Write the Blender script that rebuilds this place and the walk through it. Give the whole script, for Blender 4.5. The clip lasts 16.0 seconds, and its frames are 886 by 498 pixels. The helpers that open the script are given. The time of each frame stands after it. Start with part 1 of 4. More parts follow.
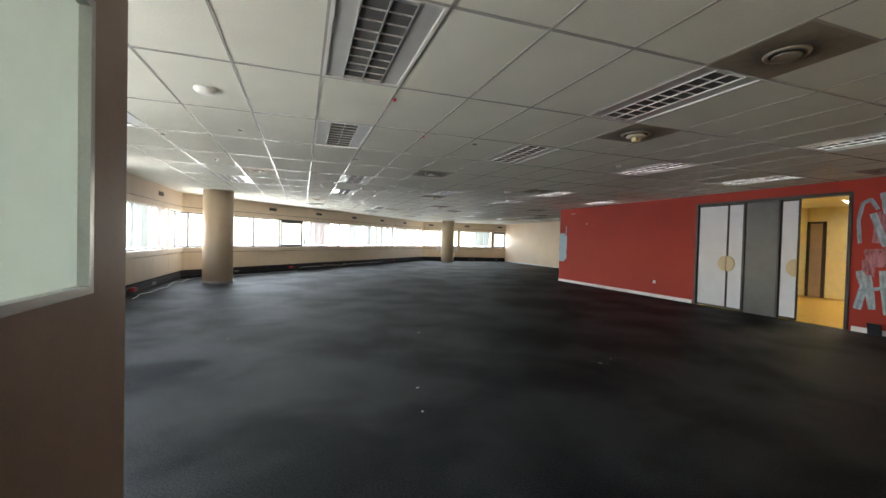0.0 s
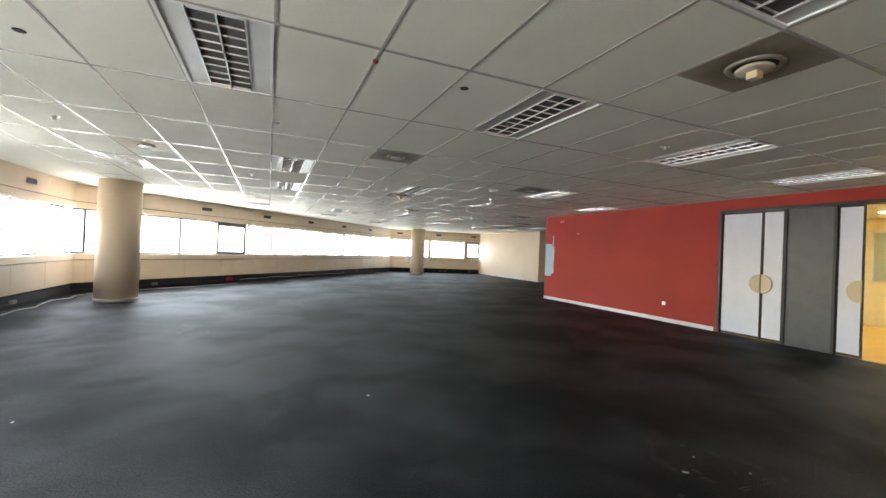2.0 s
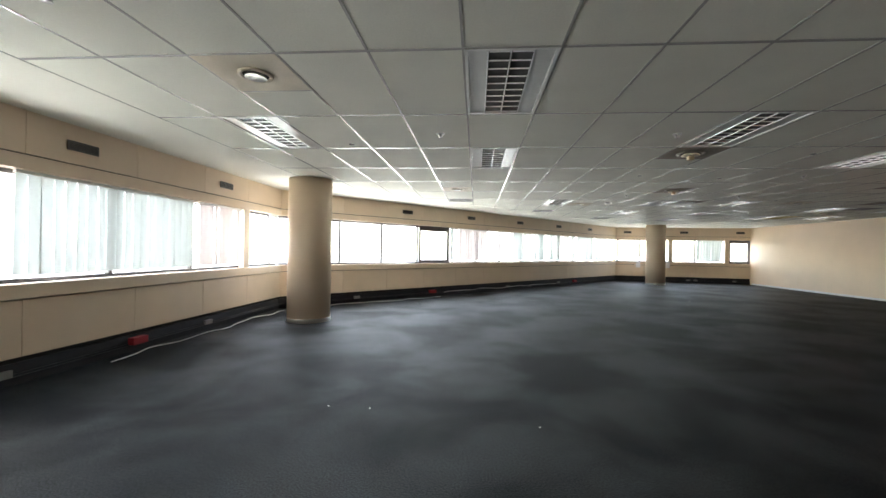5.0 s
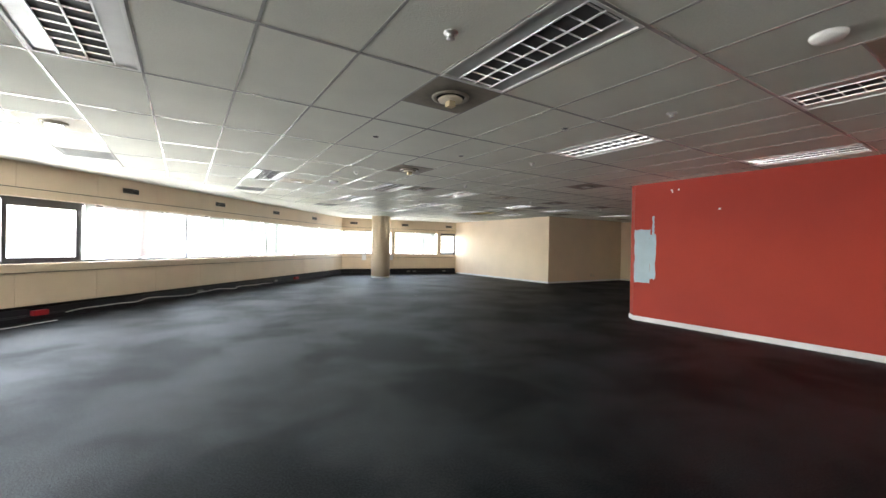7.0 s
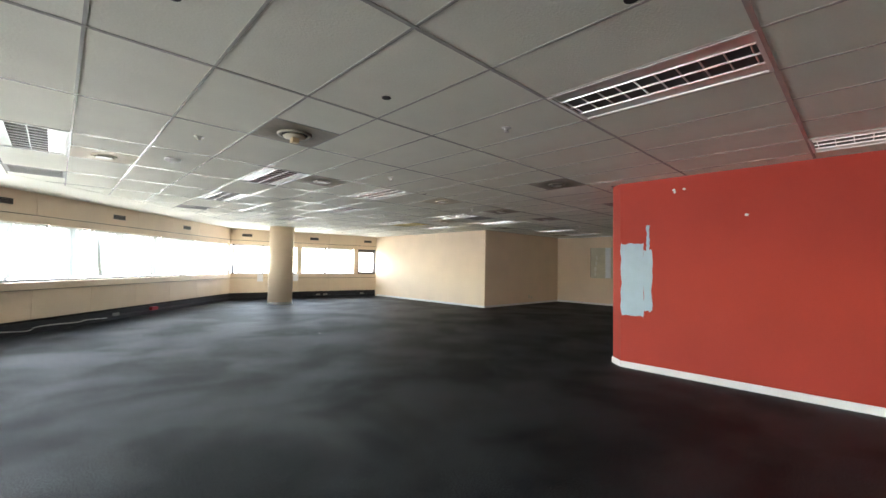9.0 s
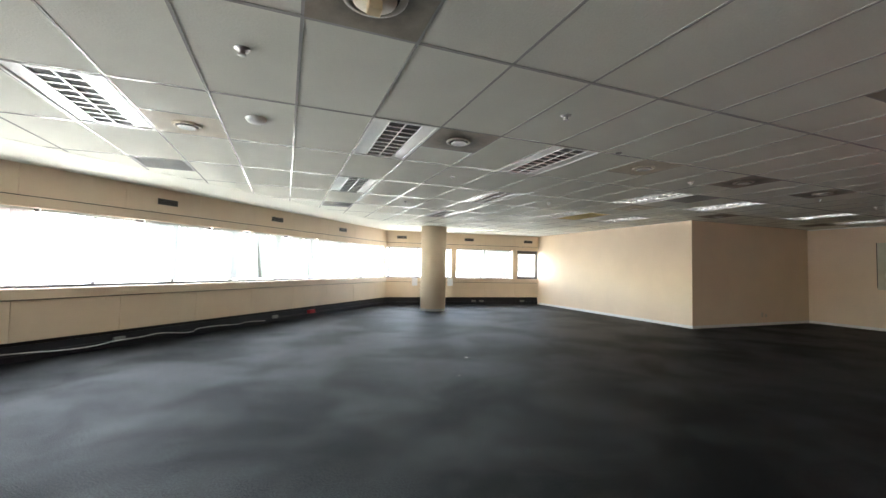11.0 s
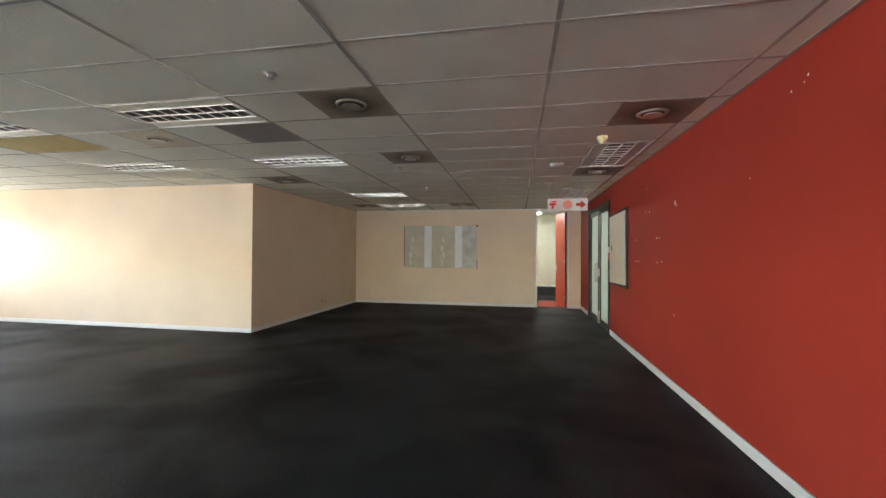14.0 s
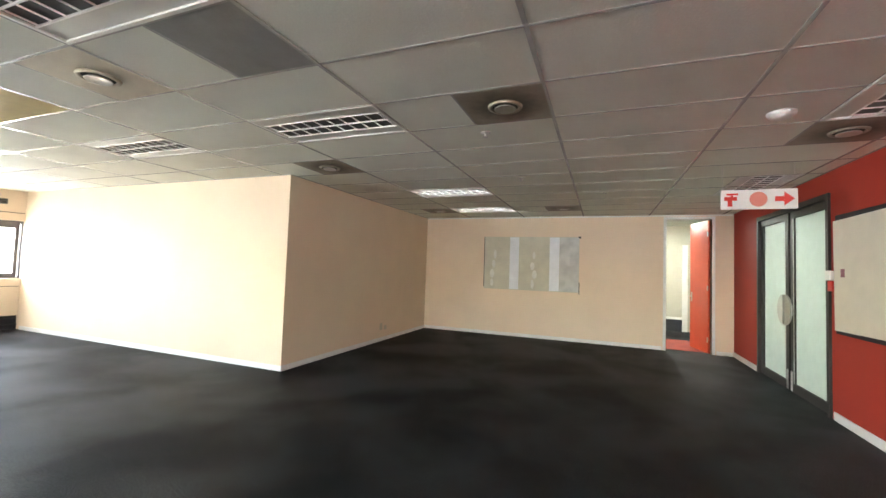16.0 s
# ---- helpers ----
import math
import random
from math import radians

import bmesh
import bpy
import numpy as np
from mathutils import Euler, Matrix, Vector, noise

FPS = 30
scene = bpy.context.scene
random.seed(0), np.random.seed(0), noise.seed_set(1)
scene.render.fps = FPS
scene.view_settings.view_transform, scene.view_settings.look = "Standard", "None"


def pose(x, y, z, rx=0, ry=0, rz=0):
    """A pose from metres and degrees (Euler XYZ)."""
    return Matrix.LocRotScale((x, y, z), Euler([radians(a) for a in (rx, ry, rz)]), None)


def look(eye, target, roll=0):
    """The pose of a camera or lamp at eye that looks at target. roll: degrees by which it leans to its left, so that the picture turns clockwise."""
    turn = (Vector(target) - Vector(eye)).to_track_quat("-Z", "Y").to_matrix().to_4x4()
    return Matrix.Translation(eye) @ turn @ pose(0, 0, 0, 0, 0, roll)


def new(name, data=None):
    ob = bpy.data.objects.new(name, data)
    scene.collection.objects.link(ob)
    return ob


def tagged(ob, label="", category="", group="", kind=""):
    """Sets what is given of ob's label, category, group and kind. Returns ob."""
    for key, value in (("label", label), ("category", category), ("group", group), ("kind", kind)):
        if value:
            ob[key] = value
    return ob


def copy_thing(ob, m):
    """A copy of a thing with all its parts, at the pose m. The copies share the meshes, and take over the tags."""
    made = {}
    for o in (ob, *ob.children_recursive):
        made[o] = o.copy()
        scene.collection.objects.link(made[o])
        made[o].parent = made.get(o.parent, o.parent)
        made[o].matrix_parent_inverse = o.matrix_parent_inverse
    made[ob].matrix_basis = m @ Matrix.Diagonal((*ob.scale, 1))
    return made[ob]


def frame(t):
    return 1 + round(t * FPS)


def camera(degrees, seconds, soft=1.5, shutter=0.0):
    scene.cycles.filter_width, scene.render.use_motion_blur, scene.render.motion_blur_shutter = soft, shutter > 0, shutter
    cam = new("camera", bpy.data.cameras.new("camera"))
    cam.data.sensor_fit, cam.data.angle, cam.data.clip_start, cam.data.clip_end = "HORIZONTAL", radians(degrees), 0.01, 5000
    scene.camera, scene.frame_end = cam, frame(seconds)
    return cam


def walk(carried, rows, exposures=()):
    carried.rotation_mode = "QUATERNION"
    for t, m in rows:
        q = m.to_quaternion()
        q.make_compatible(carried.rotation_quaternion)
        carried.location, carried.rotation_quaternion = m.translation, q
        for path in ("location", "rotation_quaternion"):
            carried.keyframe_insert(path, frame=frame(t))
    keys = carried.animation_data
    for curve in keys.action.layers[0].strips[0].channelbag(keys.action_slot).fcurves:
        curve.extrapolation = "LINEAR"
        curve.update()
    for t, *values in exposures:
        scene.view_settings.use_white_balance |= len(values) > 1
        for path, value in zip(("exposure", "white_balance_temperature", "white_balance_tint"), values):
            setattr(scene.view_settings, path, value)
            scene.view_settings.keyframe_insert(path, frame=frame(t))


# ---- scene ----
cam = camera(95.3, 16.0)
PATH = [
    (0, (-1.909, -3.198, 1.343), (-1.252, -1.31, 1.301), 1.5),
    (0.5, (-1.677, -2.772, 1.327), (-0.613, -1.079, 1.305), 1.8),
    (1, (-1.449, -2.279, 1.346), (-0.231, -0.693, 1.334), 2.1),
    (1.5, (-1.297, -1.748, 1.361), (-0.11, -0.138, 1.367), 2.2),
    (2, (-1.188, -1.225, 1.339), (-0.394, 0.61, 1.351), 2.4),
    (2.5, (-1.156, -0.655, 1.302), (-0.817, 1.316, 1.303), 2.1),
    (3, (-1.130, -0.055, 1.30), (-1.365, 1.931, 1.30), 1.5),
    (3.21, (-1.136, 0.129, 1.316), (-1.571, 2.081, 1.311), 1.7),
    (5.5, (-1.058, 2.959, 1.314), (-0.938, 4.955, 1.323), 0.6),
    (6, (-0.841, 3.552, 1.307), (-0.316, 5.482, 1.298), 0.9),
    (6.5, (-0.622, 4.162, 1.292), (0.218, 5.976, 1.295), 0.7),
    (7, (-0.327, 4.715, 1.320), (0.750, 6.400, 1.310), 1.0),
    (7.5, (-0.032, 5.264, 1.343), (1.250, 6.799, 1.341), 1.1),
    (8, (0.377, 5.816, 1.368), (1.769, 7.252, 1.397), 0.7),
    (8.5, (0.759, 6.350, 1.362), (2.178, 7.759, 1.390), 0.8),
    (9, (1.147, 6.855, 1.361), (2.528, 8.299, 1.443), 1.0),
    (9.5, (1.517, 7.397, 1.390), (2.861, 8.877, 1.448), 0.9),
    (10, (1.818, 7.848, 1.348), (2.829, 9.573, 1.401), 1.4),
    (10.21, (1.909, 8.007, 1.33), (2.619, 9.874, 1.42), 1.2),
    (12.5, (3.381, 10.210, 1.326), (4.411, 11.924, 1.391), 0.6),
    (13, (3.768, 10.636, 1.284), (5.342, 11.867, 1.361), -0.4),
    (13.5, (4.495, 10.866, 1.344), (6.343, 11.629, 1.393), -0.1),
    (14, (5.098, 10.994, 1.374), (7.065, 11.359, 1.397), 0.4),
    (14.5, (5.649, 11.159, 1.382), (7.646, 11.262, 1.41), 0.9),
    (15, (6.192, 11.275, 1.39), (8.189, 11.296, 1.494), 1.3),
    (15.5, (6.698, 11.457, 1.391), (8.689, 11.573, 1.531), 2.1),
    (16, (7.141, 11.651, 1.397), (9.0, 12.381, 1.492), 2.0),
]
walk(cam, [(t, look(eye, target, roll)) for t, eye, target, roll in PATH],
     exposures=[(0.0, 3.2), (1.0, 3.85), (2.0, 3.85), (3.0, 3.65), (5.5, 3.25), (6.0, 3.5), (7.0, 3.9), (9.0, 4.12), (10.0, 4.05), (12.5, 3.85), (13.0, 4.0), (14.0, 4.4), (15.0, 4.9), (16.0, 5.1)])

# ---- daylight ----
world = bpy.data.worlds.new("world")
scene.world = world
world.use_nodes = True
wn = world.node_tree.nodes
sky = wn.new("ShaderNodeTexSky")
sky.sky_type, sky.sun_disc = "NISHITA", False
sky.sun_elevation, sky.sun_rotation = radians(48), radians(300)
sky.air_density, sky.dust_density, sky.ozone_density = 1.0, 0.8, 1.0
wn["Background"].inputs["Strength"].default_value = 0.15
world.node_tree.links.new(sky.outputs["Color"], wn["Background"].inputs["Color"])
sun = new("sun", bpy.data.lights.new("sun", "SUN"))
sun.data.energy, sun.data.angle, sun.data.color = 3.5, radians(2), (1, 0.96, 0.9)
sun.matrix_world = look((20, -30, 60), (0, 0, 0))


def window_light(x, y, inward, width, power):
    """The hazy sky's light, standing in a ribbon window's opening."""
    la = bpy.data.lights.new("window_daylight", "AREA")
    la.shape, la.size, la.size_y, la.energy, la.color = "RECTANGLE", width, 1.02, power, (1.0, 0.985, 0.965)
    la.spread = radians(165)
    ob = new("window_daylight", la)
    ob.matrix_world = look((x, y, 1.466), (x + inward[0], y + inward[1], 1.466))


GLARE = 3.6                     # watts for a metre of window
window_light(-5.50, 3.85, (1, 0), 13.5, GLARE * 13.5)
window_light(0.004, 16.686, (0.7317, -0.6816), 15.8, GLARE * 15.8)
window_light(8.504, 22.249, (-0.1206, -0.9927), 5.7, GLARE * 3.0)


# ---- materials ----
def material(name, base, rough=0.6, metal=0.0, var=0.12, scale=6.0, fine=120.0, bump=0.15, spec=0.5, second=None, span=(0.32, 0.68)):
    """Paint-like surface: broad stains, fine grain and a little relief."""
    m = bpy.data.materials.new(name)
    m.use_nodes = True
    n, l = m.node_tree.nodes, m.node_tree.links
    b = n["Principled BSDF"]
    b.inputs["Roughness"].default_value, b.inputs["Metallic"].default_value = rough, metal
    b.inputs["Specular IOR Level"].default_value = spec
    co = n.new("ShaderNodeTexCoord")
    big, small = n.new("ShaderNodeTexNoise"), n.new("ShaderNodeTexNoise")
    big.inputs["Scale"].default_value, big.inputs["Detail"].default_value = scale, 5
    small.inputs["Scale"].default_value, small.inputs["Detail"].default_value = fine, 3
    geo = n.new("ShaderNodeNewGeometry")
    l.new(geo.outputs["Position"], big.inputs["Vector"])
    l.new(geo.outputs["Position"], small.inputs["Vector"])
    ramp = n.new("ShaderNodeMix")
    ramp.data_type = "RGBA"
    lo = [c * (1 - var) for c in base] if second is None else list(second)
    hi = [min(1, c * (1 + var)) for c in base]
    ramp.inputs[6].default_value, ramp.inputs[7].default_value = (*lo, 1), (*hi, 1)
    mapr = n.new("ShaderNodeMapRange")
    mapr.inputs[1].default_value, mapr.inputs[2].default_value = span
    mixf = n.new("ShaderNodeMath")
    mixf.operation = "MULTIPLY_ADD"
    mixf.inputs[1].default_value = 0.3
    l.new(small.outputs["Fac"], mixf.inputs[0])
    half = n.new("ShaderNodeMath")
    half.operation = "MULTIPLY"
    half.inputs[1].default_value = 0.7
    l.new(big.outputs["Fac"], half.inputs[0])
    l.new(half.outputs[0], mixf.inputs[2])
    l.new(mixf.outputs[0], mapr.inputs[0])
    l.new(mapr.outputs[0], ramp.inputs[0])
    l.new(ramp.outputs[2], b.inputs["Base Color"])
    if bump:
        bp = n.new("ShaderNodeBump")
        bp.inputs["Strength"].default_value, bp.inputs["Distance"].default_value = bump, 0.004
        l.new(small.outputs["Fac"], bp.inputs["Height"])
        l.new(bp.outputs["Normal"], b.inputs["Normal"])
    return m


def sooty_material(name, clean, soot):
    """Plate with a sooty ring round its middle, in the plate's own coordinates."""
    m = material(name, clean, 0.6, var=0.18, scale=5)
    n, l = m.node_tree.nodes, m.node_tree.links
    b = n["Principled BSDF"]
    old = b.inputs["Base Color"].links[0].from_socket
    co, le, no, ad, mp, mx = n.new("ShaderNodeTexCoord"), n.new("ShaderNodeVectorMath"), n.new("ShaderNodeTexNoise"), n.new("ShaderNodeMath"), n.new("ShaderNodeMapRange"), n.new("ShaderNodeMix")
    le.operation = "LENGTH"
    no.inputs["Scale"].default_value = 14
    l.new(co.outputs["Object"], le.inputs[0]), l.new(co.outputs["Object"], no.inputs["Vector"])
    ad.operation = "MULTIPLY_ADD"
    ad.inputs[1].default_value = 0.14
    l.new(no.outputs["Fac"], ad.inputs[0]), l.new(le.outputs["Value"], ad.inputs[2])
    mp.inputs[1].default_value, mp.inputs[2].default_value = 0.20, 0.36
    mp.inputs[3].default_value, mp.inputs[4].default_value = 0.85, 0.0
    l.new(ad.outputs[0], mp.inputs[0])
    mx.data_type = "RGBA"
    mx.inputs[7].default_value = (*soot, 1)
    l.new(mp.outputs[0], mx.inputs[0]), l.new(old, mx.inputs[6]), l.new(mx.outputs[2], b.inputs["Base Color"])
    return m


def glass_material(name, tint, rough, alpha_mix):
    """Thin sheet glass: mostly see-through, some gloss."""
    m = bpy.data.materials.new(name)
    m.use_nodes = True
    n, l = m.node_tree.nodes, m.node_tree.links
    out = n["Material Output"]
    tr, gl, mx = n.new("ShaderNodeBsdfTransparent"), n.new("ShaderNodeBsdfGlossy"), n.new("ShaderNodeMixShader")
    tr.inputs["Color"].default_value = (*tint, 1)
    gl.inputs["Roughness"].default_value = rough
    mx.inputs[0].default_value = alpha_mix
    l.new(tr.outputs[0], mx.inputs[1]), l.new(gl.outputs[0], mx.inputs[2]), l.new(mx.outputs[0], out.inputs["Surface"])
    return m


def translucent_material(name, base, through_part):
    """Cloth or frosted sheet that lets light through."""
    m = bpy.data.materials.new(name)
    m.use_nodes = True
    n, l = m.node_tree.nodes, m.node_tree.links
    out = n["Material Output"]
    di, tr, mx = n.new("ShaderNodeBsdfDiffuse"), n.new("ShaderNodeBsdfTranslucent"), n.new("ShaderNodeMixShader")
    geo, no, ra = n.new("ShaderNodeNewGeometry"), n.new("ShaderNodeTexNoise"), n.new("ShaderNodeMix")
    no.inputs["Scale"].default_value = 9
    l.new(geo.outputs["Position"], no.inputs["Vector"])
    ra.data_type = "RGBA"
    ra.inputs[6].default_value, ra.inputs[7].default_value = (*[c * 0.88 for c in base], 1), (*base, 1)
    l.new(no.outputs["Fac"], ra.inputs[0])
    l.new(ra.outputs[2], di.inputs["Color"]), l.new(ra.outputs[2], tr.inputs["Color"])
    mx.inputs[0].default_value = through_part
    l.new(di.outputs[0], mx.inputs[1]), l.new(tr.outputs[0], mx.inputs[2]), l.new(mx.outputs[0], out.inputs["Surface"])
    return m


def lamp_material(name, colour, strength):
    m = bpy.data.materials.new(name)
    m.use_nodes = True
    b = m.node_tree.nodes["Principled BSDF"]
    b.inputs["Base Color"].default_value = (0.8, 0.8, 0.8, 1)
    b.inputs["Emission Color"].default_value = (*colour, 1)
    b.inputs["Emission Strength"].default_value = strength
    return m


def streaked_material(name, base, cover):
    """Thin dry-brushed paint: the wall shows through in streaks that run along the brush's way, and at the ragged rim."""
    m = material(name, base, 0.7, var=0.08, scale=14, fine=60)
    n, l = m.node_tree.nodes, m.node_tree.links
    b = n["Principled BSDF"]
    co, sc, no, wide, mp, mw, mu = (n.new(k) for k in ("ShaderNodeTexCoord", "ShaderNodeMapping", "ShaderNodeTexNoise", "ShaderNodeTexNoise", "ShaderNodeMapRange", "ShaderNodeMapRange", "ShaderNodeMath"))
    sc.inputs["Scale"].default_value = (26, 2.5, 1)
    l.new(co.outputs["UV"], sc.inputs["Vector"]), l.new(sc.outputs["Vector"], no.inputs["Vector"])
    no.inputs["Scale"].default_value, no.inputs["Detail"].default_value = 1.0, 4
    geo = n.new("ShaderNodeNewGeometry")
    l.new(geo.outputs["Position"], wide.inputs["Vector"])
    wide.inputs["Scale"].default_value, wide.inputs["Detail"].default_value = 7, 5
    mp.inputs[1].default_value, mp.inputs[2].default_value = 0.34, 0.62
    mp.inputs[3].default_value, mp.inputs[4].default_value = max(0, cover - 0.2), min(1, cover + 0.16)
    mw.inputs[1].default_value, mw.inputs[2].default_value, mw.inputs[3].default_value, mw.inputs[4].default_value = 0.35, 0.6, 0.72, 1.0
    mu.operation = "MULTIPLY"
    l.new(no.outputs["Fac"], mp.inputs[0]), l.new(wide.outputs["Fac"], mw.inputs[0])
    l.new(mp.outputs[0], mu.inputs[0]), l.new(mw.outputs[0], mu.inputs[1]), l.new(mu.outputs[0], b.inputs["Alpha"])
    return m


def carpet_material(name):
    """Worn short-pile carpet: soft mats of laid pile that catch the light at a slant, fine fibre grain."""
    m = bpy.data.materials.new(name)
    m.use_nodes = True
    n, l = m.node_tree.nodes, m.node_tree.links
    b = n["Principled BSDF"]
    geo = n.new("ShaderNodeNewGeometry")

    def noise(scale, detail, distortion=0.0):
        t = n.new("ShaderNodeTexNoise")
        t.inputs["Scale"].default_value, t.inputs["Detail"].default_value, t.inputs["Distortion"].default_value = scale, detail, distortion
        l.new(geo.outputs["Position"], t.inputs["Vector"])
        return t.outputs["Fac"]

    def spread(socket, lo, hi, out_lo, out_hi):
        r = n.new("ShaderNodeMapRange")
        r.interpolation_type = "SMOOTHSTEP"
        for k, v in enumerate((lo, hi, out_lo, out_hi)):
            r.inputs[k + 1].default_value = v
        l.new(socket, r.inputs[0])
        return r.outputs[0]

    def times(p, q):
        t = n.new("ShaderNodeMath")
        t.operation = "MULTIPLY"
        l.new(p, t.inputs[0]), l.new(q, t.inputs[1])
        return t.outputs[0]

    mats, wear, fibre = noise(0.8, 3.5, 0.35), noise(4.0, 5.0), noise(95.0, 4.0)
    tone = times(times(spread(mats, 0.36, 0.66, 0.68, 1.28), spread(wear, 0.32, 0.68, 0.8, 1.2)), spread(fibre, 0.32, 0.68, 0.35, 1.65))
    mix = n.new("ShaderNodeMix")
    mix.data_type = "RGBA"
    mix.inputs[6].default_value, mix.inputs[7].default_value = (0.0018, 0.0022, 0.0028, 1), (0.021, 0.0248, 0.029, 1)
    half = n.new("ShaderNodeMath")
    half.operation = "MULTIPLY"
    half.inputs[1].default_value = 0.5
    l.new(tone, half.inputs[0]), l.new(half.outputs[0], mix.inputs[0])
    l.new(mix.outputs[2], b.inputs["Base Color"])
    b.inputs["Roughness"].default_value = 0.62
    l.new(times(spread(mats, 0.36, 0.66, 0.10, 0.35), spread(fibre, 0.3, 0.7, 0.6, 1.4)), b.inputs["Specular IOR Level"])
    b.inputs["Specular Tint"].default_value = (0.86, 0.95, 1.0, 1)
    bp = n.new("ShaderNodeBump")
    bp.inputs["Strength"].default_value, bp.inputs["Distance"].default_value = 0.9, 0.004
    l.new(fibre, bp.inputs["Height"]), l.new(bp.outputs["Normal"], b.inputs["Normal"])
    return m


M_CARPET = carpet_material("charcoal_carpet")
M_RING = material("grubby_diffuser_ring", (0.30, 0.27, 0.22), 0.45, metal=0.4, var=0.2, scale=9)
M_BEACON = material("yellowed_plastic", (0.80, 0.72, 0.42), 0.45, var=0.08)
M_CONE = material("sooty_cone", (0.20, 0.18, 0.145), 0.5, metal=0.2, var=0.2, scale=12)
M_FADED = material("faded_sign_red", (0.72, 0.24, 0.18), 0.5, var=0.05)
M_CREAM = material("cream_wall_paint", (0.78, 0.62, 0.45), 0.55, var=0.05, scale=1.3)
M_PANEL = material("cream_panel", (0.74, 0.60, 0.45), 0.5, var=0.05, scale=2.0)
M_RED = material("red_wall_paint", (0.385, 0.042, 0.026), 0.6, var=0.08, scale=1.1, spec=0.22)
M_TILE = material("ceiling_tile", (0.745, 0.745, 0.655), 0.9, var=0.07, scale=1.4, fine=70, bump=0.5)
M_GRID = material("ceiling_grid", (0.42, 0.41, 0.385), 0.22, var=0.10, bump=0.03, spec=0.8)
M_SOFFIT = material("dark_soffit", (0.10, 0.10, 0.10), 0.8, var=0.1)
M_PLASTER = material("white_plaster", (0.74, 0.73, 0.65), 0.85, var=0.04, scale=1.0)
M_WHITE = material("white_gloss_paint", (0.78, 0.77, 0.74), 0.4, var=0.06)
M_LAMP = material("enamelled_steel", (0.70, 0.70, 0.67), 0.4, var=0.06)
M_LOUVRE = material("mirror_louvre", (0.90, 0.90, 0.90), 0.3, metal=0.95, var=0.03, bump=0.0)
M_SIDE = material("grey_side_plate", (0.62, 0.62, 0.60), 0.33, metal=0.3, var=0.06)
M_CHROME = material("brushed_steel", (0.60, 0.59, 0.57), 0.36, metal=1.0, var=0.08)
M_TUBE = material("fluorescent_tube_off", (0.82, 0.83, 0.82), 0.25, var=0.03)
M_DIRTY = sooty_material("sooty_diffuser_plate", (0.27, 0.235, 0.18), (0.085, 0.072, 0.055))
M_PALEPLATE = material("pale_diffuser_plate", (0.58, 0.52, 0.40), 0.6, var=0.15, scale=3)
M_BLACK = material("black_trunking", (0.012, 0.013, 0.02), 0.6, var=0.3)
# near-black stands in for shade in grooves, vents, throats and holes; torn edges too
M_DARK = material("gap_shade_and_torn_edge", (0.02, 0.02, 0.02), 0.8, var=0.1)
M_FRAME = material("bronze_window_frame", (0.11, 0.10, 0.10), 0.4, metal=0.4, var=0.1)
M_DOORFRAME = material("dark_door_frame", (0.032, 0.028, 0.026), 0.45, var=0.12)
M_GREYPANEL = material("grey_metal_panel", (0.105, 0.10, 0.094), 0.4, metal=0.4, var=0.1)
M_PAPER = material("white_backing_paper", (0.80, 0.79, 0.82), 0.8, var=0.04, scale=4)
M_BEIGE = material("beige_handle", (0.62, 0.50, 0.30), 0.5, var=0.08)
M_GREYTILE = material("grey_return_grille", (0.24, 0.24, 0.23), 0.7, var=0.12)
M_YELLOWTILE = material("yellowed_tile", (0.52, 0.40, 0.13), 0.8, var=0.1)
M_YELLOW = material("yellow_room_paint", (0.82, 0.73, 0.45), 0.6, var=0.06)
M_YFLOOR = material("yellow_vinyl_floor", (0.55, 0.34, 0.07), 0.25, var=0.08)
M_BROWN = material("brown_door_laminate", (0.36, 0.27, 0.23), 0.5, var=0.12, scale=4)
M_REDDOOR = material("orange_red_door_paint", (0.62, 0.085, 0.035), 0.4, var=0.06)
M_REDCARPET = material("red_carpet", (0.28, 0.045, 0.03), 0.9, var=0.2)
M_GREYWALL = material("grey_green_wall", (0.50, 0.48, 0.40), 0.6, var=0.05)
M_BOARD = material("cream_pinboard", (0.72, 0.66, 0.54), 0.6, var=0.05)
M_RAW = material("bare_plasterboard", (0.58, 0.55, 0.43), 0.8, var=0.14, scale=3)
M_FILLER = material("white_filler", (0.84, 0.86, 0.88), 0.8, var=0.06, scale=8)
M_DAB = material("thin_filler", (0.70, 0.69, 0.62), 0.8, var=0.12, scale=9)
M_SKIM = material("grey_skim", (0.56, 0.56, 0.52), 0.8, var=0.22, scale=5)
M_SIGNRED = material("sign_red", (0.62, 0.03, 0.02), 0.4, var=0.03)
M_REDBOX = material("red_socket", (0.35, 0.012, 0.02), 0.45, var=0.1)
M_CABLE = material("white_cable", (0.72, 0.72, 0.70), 0.5, var=0.06)
M_DEBRIS = material("pale_scrap", (0.5, 0.48, 0.44), 0.8, var=0.1)
M_BLUEPAINT = material("pale_blue_paint", (0.38, 0.50, 0.60), 0.6, var=0.07, scale=5)
M_GRAFF_BLUE = streaked_material("washed_pale_blue", (0.46, 0.58, 0.66), 0.76)
M_GRAFF_HAZE = streaked_material("scrubbed_pink_haze", (0.48, 0.17, 0.16), 0.16)
M_GRAFF_PINK = streaked_material("washed_pink", (0.58, 0.25, 0.29), 0.66)
M_GRAFF_DEEP = streaked_material("washed_blue", (0.16, 0.30, 0.50), 0.5)
M_SCUFF = streaked_material("chalk_dust", (0.20, 0.20, 0.20), 0.15)
M_GLASS = glass_material("window_glass", (0.95, 0.97, 0.96), 0.02, 0.06)
M_DOORGLASS = glass_material("tinted_door_glass", (0.62, 0.74, 0.66), 0.05, 0.10)
